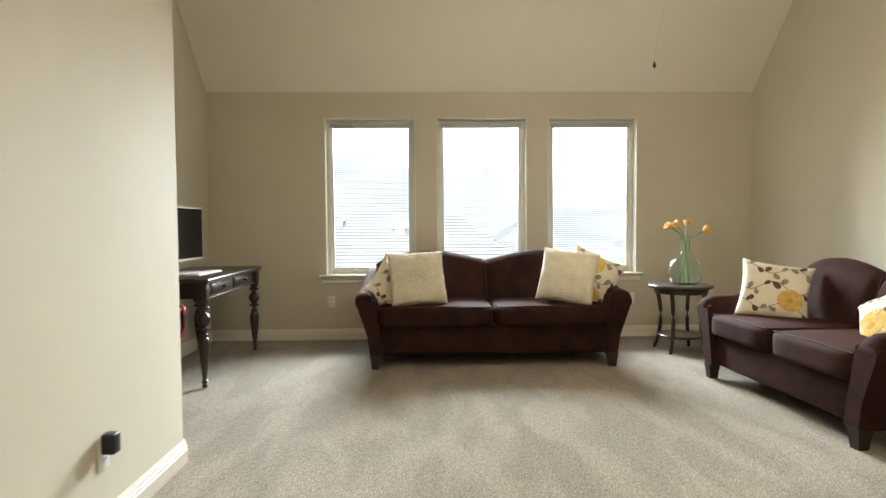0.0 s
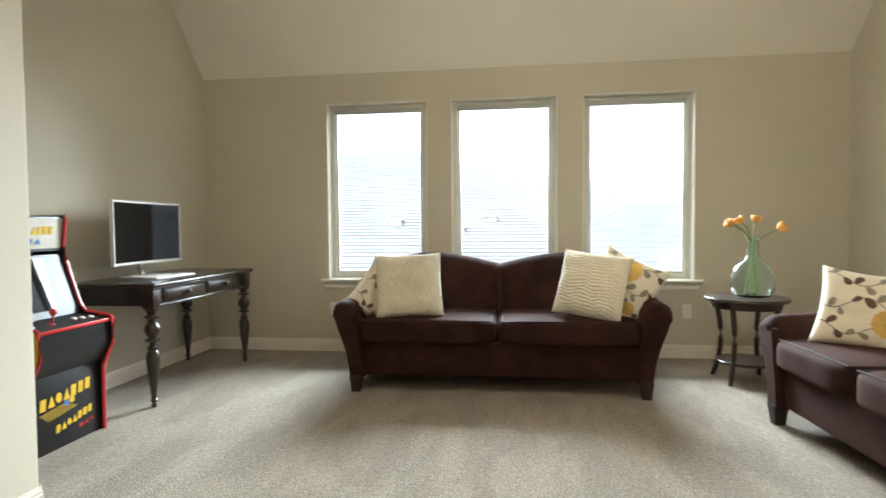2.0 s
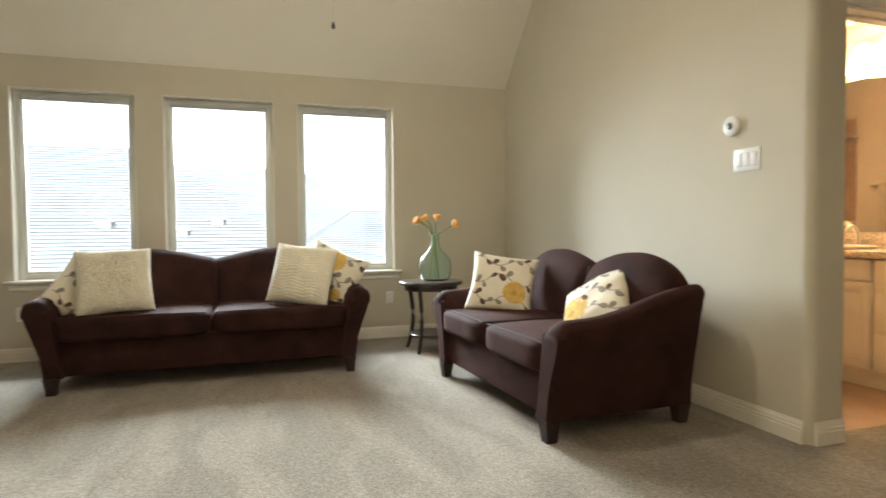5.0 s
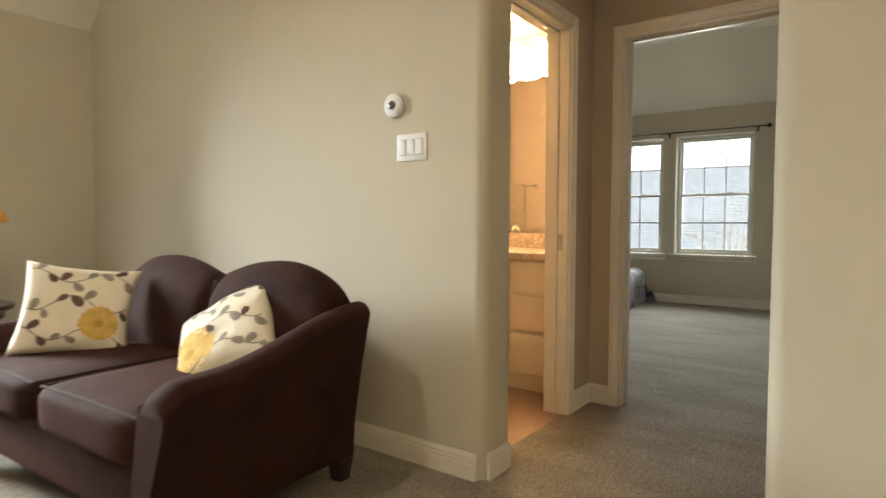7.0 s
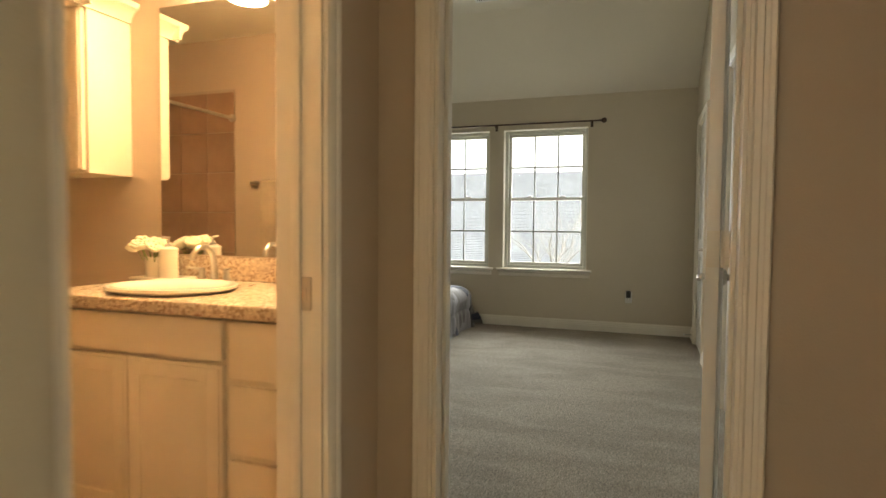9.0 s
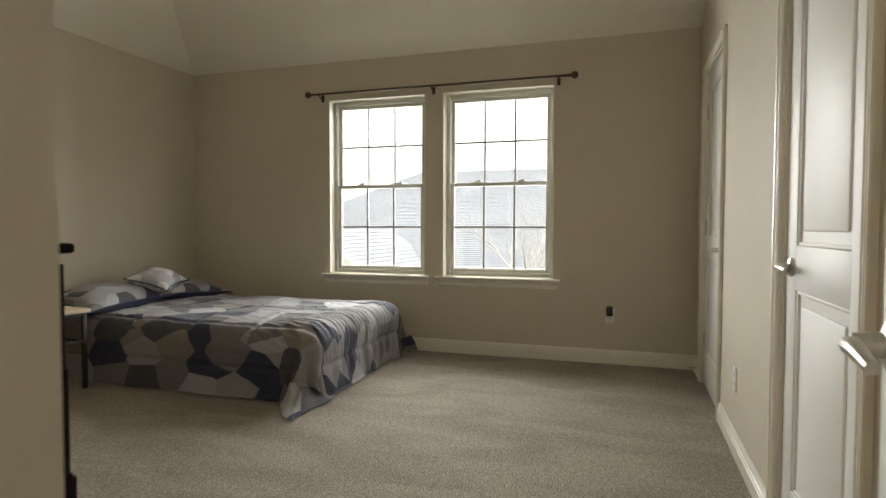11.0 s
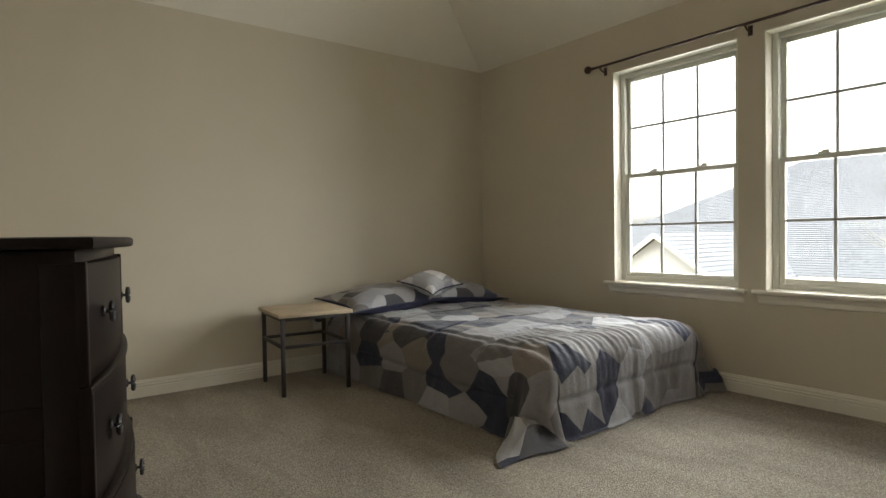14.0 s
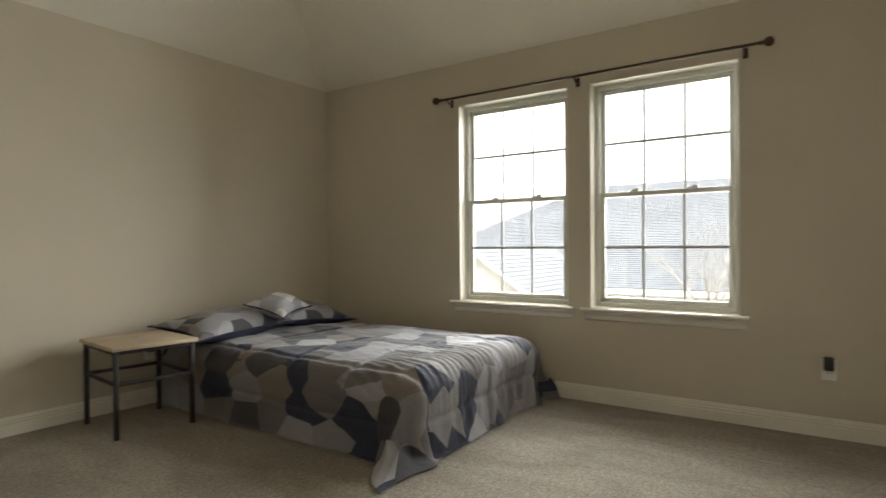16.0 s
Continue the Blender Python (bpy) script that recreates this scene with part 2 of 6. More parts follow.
def rounded_end(y_end, y_far, x0, x1, sign):
    pts = []
    for k in range(7):
        a = math.pi / 2 * k / 6
        pts.append((x0 + r - r * math.cos(a), y_end - sign * (r - r * math.sin(a))))
    for k in range(7):
        a = math.pi / 2 * k / 6
        pts.append((x1 - r + r * math.sin(a), y_end - sign * (r - r * math.cos(a))))
    return pts + [(x1, y_far), (x0, y_far)]


structure("wall_living_east", join(prism(rounded_end(END_N, AY1, AX1, HX, -1), TOP, "z")), WALL, "beige painted wall with a rounded corner", "wall", 20)
structure("wall_living_east_south", join(prism(rounded_end(END_S, AY0, AX1, HX, 1), TOP, "z")), WALL, "beige painted wall with a rounded corner", "wall", 20)
structure("wall_header", box(AX1 + 0.004, HX - 0.004, END_S, END_N, 2.44, TOP), WALL, "beige painted wall above an opening", "wall", 0)
BD = (4.745, 5.435)       # bathroom door opening, along x
ED = (1.832, 2.645)     # bedroom door opening, along y
DH = 2.085
structure("wall_vestibule_north", wall_with_openings("x", HY1, TY0, HX, EX0, 0, TOP, [(*BD, -0.01, DH)]), WALL_WARM_LIT, "beige wall browned for warm light, with a bathroom doorway", "wall", 0)
structure("wall_vestibule_east", wall_with_openings("y", EX0, EX1, HY0 + 0.0, TY0, 0, TOP, [(*ED, -0.01, DH)]), WALL_WARM_LIT, "beige wall browned for warm light, with a bedroom doorway", "wall", 0)
structure("wall_vestibule_south", box(HX, EX0, HY0 - 0.12, HY0, 0, TOP), WALL_WARM_LIT, "beige wall browned for warm light", "wall", 0)
structure("ceiling_vestibule", box(HX, EX0, HY0, HY1, 2.44, 2.54), CEIL, "pale painted ceiling", "ceiling", 0)
# bedroom
C1, C2 = (9.36, 10.13), (7.33, 8.05)     # closet doors in the south wall
structure("wall_bedroom_east", wall_with_openings("y", BX1, BX1 + WT, BY0 - 0.4, BY1 + 0.12, -0.3, TOP, [(a, b, SILL, HEAD) for a, b in B_WIN]), BEDWALL, "beige painted wall with two windows", "wall", 0)
structure("wall_bedroom_north", box(BX0 - 0.14, BX1, BY1, BY1 + 0.12, 0, TOP), BEDWALL, "beige painted wall", "wall", 0)
structure("wall_bedroom_south", wall_with_openings("x", BY0 - 0.12, BY0, EX1, BX1, 0, TOP, [(*C1, -0.01, DH), (*C2, -0.01, DH)]), BEDWALL, "beige painted wall with two closet doors", "wall", 0)
structure("wall_closet_back", box(EX1, BX1, BY0 - 0.30, BY0 - 0.24, 0, TOP), BEDWALL, "beige painted wall behind closed doors", "wall", 0)
structure("wall_bedroom_west", join(box(TX1, BX0, 2.88, BY1, 0, TOP), box(EX1, TX1, 2.88, TY0, 0, TOP), box(BX0, 6.60, 3.0, BY1, 0, TOP)), BEDWALL, "beige painted wall", "wall", 0)
# bathroom
BATHWALL = material("bath_wall_paint", (0.58, 0.47, 0.36), 0.6, spread=0.03, scale=2, bump=0.1, bump_scale=160)
structure("wall_bathroom_west", box(TX0 - 0.1, TX0, TY0, TY1, 0, TOP), BATHWALL, "tan bathroom wall", "wall", 0)
structure("wall_bathroom_east", box(TX1 - 0.01, TX1, TY0, TY1, 0, TOP), BATHWALL, "tan bathroom wall", "wall", 0)
structure("wall_bathroom_south", wall_with_openings("x", TY0, TY0 + 0.008, TX0, TX1 - 0.01, 0, TOP, [(*BD, -0.01, DH)]), BATHWALL, "tan bathroom wall", "wall", 0)
structure("wall_bathroom_north", box(TX0 - 0.1, TX1 + 0.1, TY1, TY1 + 0.1, 0, TOP), BATHWALL, "tan bathroom wall", "wall", 0)
structure("ceiling_bathroom", box(TX0, TX1 - 0.01, TY0 + 0.008, TY1, 2.5, 2.6), CEIL, "pale bathroom ceiling", "ceiling", 0)


def ceiling_sheet(name, faces, thick=0.1):
    bm = bmesh.new()
    for f in faces:
        bm.faces.new([bm.verts.new(p) for p in f])
    bmesh.ops.remove_doubles(bm, verts=bm.verts, dist=1e-4)
    bmesh.ops.recalc_face_normals(bm, faces=bm.faces)
    ext = bmesh.ops.extrude_face_region(bm, geom=list(bm.faces))
    bmesh.ops.translate(bm, vec=(0, 0, thick), verts=[v for v in ext["geom"] if isinstance(v, bmesh.types.BMVert)])
    bmesh.ops.recalc_face_normals(bm, faces=bm.faces)
    return structure(name, bm, CEIL, "pale textured vaulted ceiling", "ceiling", 20)


M_A, M_N, M_E = 1.05, 0.95, 0.55
ya = AY1 - (FLAT - EAVE) / M_A
ceiling_sheet("ceiling_living", [
    [(AX0, AY1, EAVE), (AX1, AY1, EAVE), (AX1, ya, FLAT), (AX0, ya, FLAT)],
    [(AX0, ya, FLAT), (AX1, ya, FLAT), (AX1, AY0, FLAT), (AX0, AY0, FLAT)]])
BE = 2.515
xb, yb = BX1 - (FLAT - BE) / M_E, BY1 - (FLAT - BE) / M_N
ceiling_sheet("ceiling_bedroom", [
    [(BX1, BY1, BE), (BX0, BY1, BE), (BX0, yb, FLAT), (xb, yb, FLAT)],
    [(BX1, BY1, BE), (xb, yb, FLAT), (xb, BY0 - 0.2, FLAT), (BX1, BY0 - 0.2, BE)],
    [(BX0, yb, FLAT), (BX0, BY0 - 0.2, FLAT), (xb, BY0 - 0.2, FLAT), (xb, yb, FLAT)]])
structure("ceiling_bedroom_entry", box(EX1, BX0, BY0 - 0.2, 2.88, FLAT, FLAT + 0.1), CEIL, "pale textured ceiling", "ceiling", 0)

# ---- outdoors ----
GRASS = material("lawn", (0.11, 0.105, 0.07), 0.9, spread=0.3, scale=1.0, fine=0.3, fine_scale=20)
gm = bmesh.new()
bmesh.ops.create_grid(gm, x_segments=4, y_segments=4, size=600, matrix=Matrix.Translation((0, 0, -3.3)))
structure("ground", gm, GRASS, "green lawn below the upper floor", "lawn", 0)


# ---- neighbouring houses ----
SHINGLE = material("grey_shingle", (0.112, 0.123, 0.136), 0.9, spread=0.10, scale=0.6, fine=0.25, fine_scale=12)
PALE_SHINGLE = material("pale_grey_shingle", (0.128, 0.136, 0.143), 0.9, spread=0.08, scale=0.6, fine=0.25, fine_scale=12)
SIDING = material("white_siding", (0.62, 0.62, 0.60), 0.7, spread=0.05, scale=0.8)
BRICKW = material("tan_masonry", (0.30, 0.24, 0.19), 0.85, spread=0.15, scale=2.0)


def courses(a, b, c, d, step=0.17, lap=0.014):
    """A roof plane from eave a-b up to ridge d-c, as overlapping shingle courses."""
    a, b, c, d = (Vector(p) for p in (a, b, c, d))
    bm = bmesh.new()
    n = max(2, int((d - a).length / step))
    nor = (b - a).cross(d - a).normalized()
    if nor.z < 0:
        nor = -nor
    for i in range(n):
        s, t = i / n, (i + 1) / n
        p, q = a.lerp(d, s) + lap * nor, b.lerp(c, s) + lap * nor
        u, v = a.lerp(d, t), b.lerp(c, t)
        lo_p, lo_q = a.lerp(d, s), b.lerp(c, s)
        vs = [bm.verts.new(x) for x in (p, q, v, u)]
        bm.faces.new(vs)
        if i:
            bm.faces.new([bm.verts.new(x) for x in (lo_p, lo_q, q, p)])
    return bm


def hip_house(name, x0, x1, y0, y1, eave, rise, run, floor_z, label, wall_mat, roof_mat):
    """A house with a hipped roof; run is how far the hips reach in along the ridge."""
    h = thing(name, pose(0, 0, floor_z), label, "house", "neighbouring houses")
    e, o = eave - floor_z, 0.4
    part("wall", box(x0, x1, y0, y1, 0, e, 0), wall_mat, h, smooth=0)
    A, B, C, D = (x0 - o, y0 - o, e), (x1 + o, y0 - o, e), (x1 + o, y1 + o, e), (x0 - o, y1 + o, e)
    if x1 - x0 > y1 - y0:
        ym = (y0 + y1) / 2
        R1, R2 = (x0 + run, ym, e + rise), (x1 - run, ym, e + rise)
        planes = [courses(A, B, R2, R1), courses(C, D, R1, R2), courses(B, C, R2, R2), courses(D, A, R1, R1)]
    else:
        xm = (x0 + x1) / 2
        R1, R2 = (xm, y0 + run, e + rise), (xm, y1 - run, e + rise)
        planes = [courses(D, A, R1, R2), courses(B, C, R2, R1), courses(A, B, R1, R1), courses(C, D, R2, R2)]
    roof = part("roof", join(*planes), roof_mat, h, smooth=0)
    part("soffit", box(x0 - o, x1 + o, y0 - o, y1 + o, e - 0.18, e - 0.01), SIDING, h, smooth=0)
    return h, roof


h1, r1 = hip_house("house", -16.0, 5.0, 10.9, 25.2, -1.2, 4.5, 5.6, -3.3, "grey shingled hip-roofed house outside the living room", BRICKW, PALE_SHINGLE)
for vx, vy, vz in ((-0.95, 14.5, 1.12), (0.55, 14.2, 0.93), (1.25, 14.6, 1.18)):
    v = part("roof_vent", join(box(-0.12, 0.12, -0.15, 0.15, 0, 0.14, 0.02), box(-0.16, 0.16, -0.2, 0.16, 0.13, 0.17, 0.01)), GREYTRIM, r1, "grey metal roof vent")
    v.location = (vx, vy, vz + 3.3)
h2, r2 = hip_house("house", 0.5, 24.0, 16.5, 26.5, -1.6, 3.4, 5.0, -3.3, "lower grey shingled house behind the fence line", BRICKW, PALE_SHINGLE)
h3, r3 = hip_house("house", -12.0, 9.5, 27.0, 37.0, -0.6, 4.9, 5.2, -3.3, "far grey shingled house", SIDING, PALE_SHINGLE)
# east side, seen from the bedroom
h4, r4 = hip_house("house", 24.0, 40.0, -9.0, 17.5, -0.2, 3.9, 6.0, -3.3, "pale sided house with a large grey roof", SIDING, SHINGLE)
for wy in (2.0, 2.7, 7.6, 8.2, 8.8, 13.0):
    w = part("window", box(-0.04, 0.03, -0.2, 0.2, 0, 0.36, 0.01), BLACK, h4)
    w.location = (23.98, wy, 2.45)
    part("frame", join(box(-0.06, 0.0, -0.25, -0.2, -0.05, 0.41), box(-0.06, 0.0, 0.2, 0.25, -0.05, 0.41), box(-0.06, 0.0, -0.2, 0.2, 0.36, 0.41), box(-0.06, 0.0, -0.2, 0.2, -0.05, 0)), TRIM, w)
gable = thing("gable_house", pose(20.0, 10.17, -3.3), "white gabled house outside the bedroom window", "house", "neighbouring houses")
part("wall", prism([(-1.75, 0), (1.75, 0), (1.75, 3.02), (0, 4.22), (-1.75, 3.02)], 5.0, "x"), SIDING, gable, smooth=0)
part("roof", join(courses((-0.3, 2.05, 2.86), (5, 2.05, 2.86), (5, 0, 4.28), (-0.3, 0, 4.28)), courses((5, -2.05, 2.86), (-0.3, -2.05, 2.86), (-0.3, 0, 4.28), (5, 0, 4.28))), SHINGLE, gable, smooth=0)
part("fascia", join(tube([(-0.3, 2.05, 2.80), (-0.3, 0, 4.22)], 0.06, 6), tube([(-0.3, -2.05, 2.80), (-0.3, 0, 4.22)], 0.06, 6)), TRIM, gable)

BARK = material("pale_bark", (0.24, 0.23, 0.21), 0.9, spread=0.2, scale=6)
rng = random.Random(4)
tree = thing("bare_tree", pose(19.5, 4.3, -2.75), "pale leafless tree standing before a grey roof", "tree")
limbs = []


def grow(p, d, length, rad, depth):
    pts, rr = [p], [rad]
    for k in range(4):
        d = (d + Vector((rng.uniform(-.18, .18), rng.uniform(-.18, .18), rng.uniform(-.05, .14)))).normalized()
        p = p + d * length / 4
        pts.append(p)
        rr.append(rad * (1 - 0.14 * (k + 1)))
    limbs.append(tube(pts, rr, 6 if depth > 1 else 4))
    if depth:
        for k in range(4):
            q = pts[1 + k]
            nd = (d + Vector((rng.uniform(-.9, .9), rng.uniform(-.9, .9), rng.uniform(0.0, .5)))).normalized()
            grow(q, nd, length * 0.6, rad * 0.42, depth - 1)


part("trunk", tube([(0, 0, 0), (0.05, 0.02, 1.2), (0.0, 0.08, 2.4)], [0.16, 0.13, 0.1], 8), BARK, tree)
for k in range(4):
    grow(Vector((0, 0.08, 2.35)), Vector((math.cos(k * 1.57) * 0.8, math.sin(k * 1.57) * 0.8, 1)).normalized(), 1.25, 0.04, 3)
part("crown", join(*limbs), BARK, tree)


# ---- windows, sills, baseboards, doors ----
def rect_frame(w, h, t, depth, y0=0.0, b=0.004):
    """A rectangular frame in the x-z plane, from (0, 0) to (w, h)."""
    return join(box(0, t, y0, y0 + depth, 0, h, b), box(w - t, w, y0, y0 + depth, 0, h, b), box(t, w - t, y0, y0 + depth, h - t, h, b), box(t, w - t, y0, y0 + depth, 0, t, b))


def sill_parts(win, w):
    nose = []
    for k in range(9):
        a = math.pi * k / 8
        nose.append((-0.045 - 0.014 * math.sin(a), -0.014 + 0.014 * math.cos(a)))
    part("window_sill", prism(nose[::-1] + [(0.085, -0.028), (0.085, 0.0)], w + 0.11, "x"), TRIM, win).location = (-0.055, 0, 0.003)
    prof = [(-0.001, -0.028), (-0.034, -0.030), (-0.030, -0.042), (-0.018, -0.052), (-0.016, -0.075), (-0.001, -0.085)]
    part("sill_apron", prism(prof, w + 0.07, "x"), TRIM, win).location = (-0.035, 0, 0)


def returns(win, w, h, d):
    part("window_return", join(box(-0.002, 0.006, 0.0, d, 0, h), box(w - 0.006, w + 0.002, 0.0, d, 0, h), box(0.006, w - 0.006, 0.0, d, h - 0.006, h + 0.002)), TRIM, win, "white painted window return")


def picture_window(name, m, w, h):
    win = tagged(thing(name, m, "fixed white-framed window over pale roofs", "window"), kind="structure")
    returns(win, w, h, 0.155)
    sill_parts(win, w)
    part("window_frame", moved(rect_frame(w - 0.012, h - 0.006, 0.045, 0.05, 0.085), Matrix.Translation((0.006, 0, 0))), VINYL, win)
    part("sash", moved(rect_frame(w - 0.10, h - 0.096, 0.022, 0.03, 0.095), Matrix.Translation((0.05, 0, 0.045))), VINYL, win)
    part("blind_rail", box(0.05, w - 0.05, 0.06, 0.094, h - 0.085, h - 0.045, 0.006), GREYTRIM, win, "grey shade rail under the window head")
    part("pane", box(0.07, w - 0.07, 0.105, 0.109, 0.065, h - 0.07), GLASS, win, smooth=0)
    return win


def hung_window(name, m, w, h):
    win = tagged(thing(name, m, "white double-hung window with three-by-two grilles", "window"), kind="structure")
    returns(win, w, h, 0.155)
    sill_parts(win, w)
    part("window_frame", moved(rect_frame(w - 0.012, h - 0.006, 0.035, 0.06, 0.085), Matrix.Translation((0.006, 0, 0))), VINYL, win)
    mid = h * 0.5
    for nm, z0, z1, y in (("upper_sash", mid - 0.012, h - 0.04, 0.118), ("lower_sash", 0.036, mid + 0.02, 0.09)):
        sw, sh = w - 0.084, z1 - z0
        s = part(nm, moved(rect_frame(sw, sh, 0.032, 0.026, 0), Matrix.Translation((0.042, y, z0))), VINYL, win)
        gw, gh = sw - 0.064, sh - 0.064
        for k in (1, 2):
            x = 0.042 + 0.032 + gw * k / 3
            part("muntin", box(x - 0.009, x + 0.009, y + 0.008, y + 0.020, z0 + 0.032, z1 - 0.032, 0.002), GREYTRIM, s)
        z = z0 + 0.032 + gh / 2
        part("muntin", box(0.074, w - 0.074, y + 0.007, y + 0.019, z - 0.009, z + 0.009, 0.002), GREYTRIM, s)
        part("pane", box(0.07, w - 0.07, y + 0.012, y + 0.015, z0 + 0.03, z1 - 0.03), GLASS, s, smooth=0)
    for fx in (0.3, 0.7):
        part("sash_lock", join(box(w * fx - 0.03, w * fx + 0.03, 0.082, 0.11, mid + 0.02, mid + 0.03, 0.003), box(w * fx - 0.008, w * fx + 0.03, 0.085, 0.1, mid + 0.03, mid + 0.04, 0.003)), VINYL, win)
    return win


for i, (a, b) in enumerate(A_WIN):
    picture_window("window_%d" % (i + 1), pose(a, AY1, SILL), b - a, HEAD - SILL)
for i, (a, b) in enumerate(B_WIN):
    hung_window("window_%d" % (i + 4), pose(BX1, b, SILL, 0, 0, -90), b - a, HEAD - SILL)

BASE_PROFILE = [(0, 0), (0.016, 0), (0.016, 0.060), (0.011, 0.065), (0.015, 0.070), (0.015, 0.077), (0.008, 0.083), (0.012, 0.089), (0.011, 0.094), (0.005, 0.101), (0.005, 0.107), (0, 0.109)]


def baseboard(x0, y0, x1, y1):
    """A moulded baseboard along the line, standing out to its left."""
    d = Vector((x1 - x0, y1 - y0, 0))
    bm = prism([(-u, z) for u, z in BASE_PROFILE], d.length, "x")
    # profile lies in y-z, pushed along x; out of the wall is +y after the flip
    bmesh.ops.scale(bm, vec=(1, -1, 1), verts=bm.verts)
    bmesh.ops.recalc_face_normals(bm, faces=bm.faces)
    ob = structure("baseboard", bm, TRIM, "white moulded baseboard along the carpet", "baseboard", 30)
    ob.matrix_basis = pose(x0, y0, 0, 0, 0, math.degrees(math.atan2(d.y, d.x)))
    return ob


for seg in ((AX1, AY1, AX0, AY1), (AX0, AY1, AX0, AY0), (PX, 3.185, PX, AY0), (PX - 0.12, 3.20, PX - 0.01, 3.20), (PX - 0.13, AY0, PX - 0.13, 3.185),
            (AX1, END_N + 0.03, AX1, AY1), (AX1, AY0, AX1, END_S - 0.03), (HX - 0.03, END_N, AX1 + 0.03, END_N), (EX0, HY1, BD[1] + 0.059, HY1), (EX0, ED[1] + 0.059, EX0, HY1), (EX0, HY0, EX0, ED[0] - 0.059),
            (BX1, BY0, BX1, BY1), (BX1, BY1, 6.60, BY1), (6.60, BY1, 6.60, 3.0), (6.60, 3.0, BX0, 3.0)):
    baseboard(*seg)
for a, b in ((C1[1] + 0.059, BX1), (C2[1] + 0.059, C1[0] - 0.059), (EX1, C2[0] - 0.059)):
    baseboard(a, BY0, b, BY0)

CASE_W = 0.0576
CASE_PROFILE = [(0.8 * u, v) for u, v in ((0, 0), (0, 0.012), (0.008, 0.016), (0.016, 0.012), (0.022, 0.015), (0.034, 0.017), (0.038, 0.013), (0.05, 0.015), (0.054, 0.019), (0.066, 0.021), (0.072, 0.016), (0.072, 0))]


def casing(name, m, w, h, label="white fluted door casing"):
    """Casing round an opening of w by h: in the x-z plane, standing out to -y."""
    c = tagged(thing(name, m, label, "door frame"), kind="structure")
    prof = [(u, -v) for u, v in CASE_PROFILE]
    leg = prism(prof, h + CASE_W, "z")
    right = moved(prism(prof, h + CASE_W, "z"), Matrix.Translation((w, 0, 0)))
    left = moved(leg, Matrix.Diagonal((-1, 1, 1, 1)))
    bmesh.ops.reverse_faces(left, faces=left.faces)
    top = moved(prism(prof, w, "z"), Matrix.Rotation(radians(-90), 4, "Y") @ Matrix.Identity(4))
    bmesh.ops.transform(top, matrix=Matrix.Translation((w, 0, h)), verts=top.verts)
    part("casing_leg", left, TRIM, c, smooth=25)
    part("casing_leg", right, TRIM, c, smooth=25)
    part("casing_head", top, TRIM, c, smooth=25)
    return c


def jamb(name, m, w, h, d, label="white door jamb with a stop"):
    j = tagged(thing(name, m, label, "door frame"), kind="structure")
    part("jamb_leg", join(box(0, 0.010, 0, d, 0, h), box(0.010, 0.022, d * 0.42, d * 0.62, 0, h, 0.002)), TRIM, j)
    part("jamb_leg", join(box(w - 0.010, w, 0, d, 0, h), box(w - 0.022, w - 0.010, d * 0.42, d * 0.62, 0, h, 0.002)), TRIM, j)
    part("jamb_head", join(box(0.010, w - 0.010, 0, d, h - 0.014, h), box(0.022, w - 0.022, d * 0.42, d * 0.62, h - 0.026, h - 0.014, 0.002)), TRIM, j)
    return j


DOORPAINT = material("white_door_paint", (0.80, 0.79, 0.76), 0.5, spread=0.02, scale=4)


def lever_parts(door, x, y, sign, toward):
    """A lever handle on a door face; sign is the way out of the face, toward the way the lever points."""
    rose = part("rose", moved(lathe([(0, 0), (0.031, 0), (0.031, 0.006), (0.024, 0.012), (0.014, 0.014), (0.012, 0.042), (0.0, 0.044)], 20), Matrix.Translation((x, y, 0.93)) @ Matrix.Rotation(radians(-90 * sign), 4, "X")), NICKEL, door, "brushed nickel rose")
    part("lever", tube([(x, y + sign * 0.036, 0.93), (x + toward * 0.012, y + sign * 0.044, 0.93), (x + toward * 0.05, y + sign * 0.046, 0.932), (x + toward * 0.105, y + sign * 0.044, 0.926)], [0.009, 0.011, 0.010, 0.007], 10), NICKEL, rose, "brushed nickel lever")


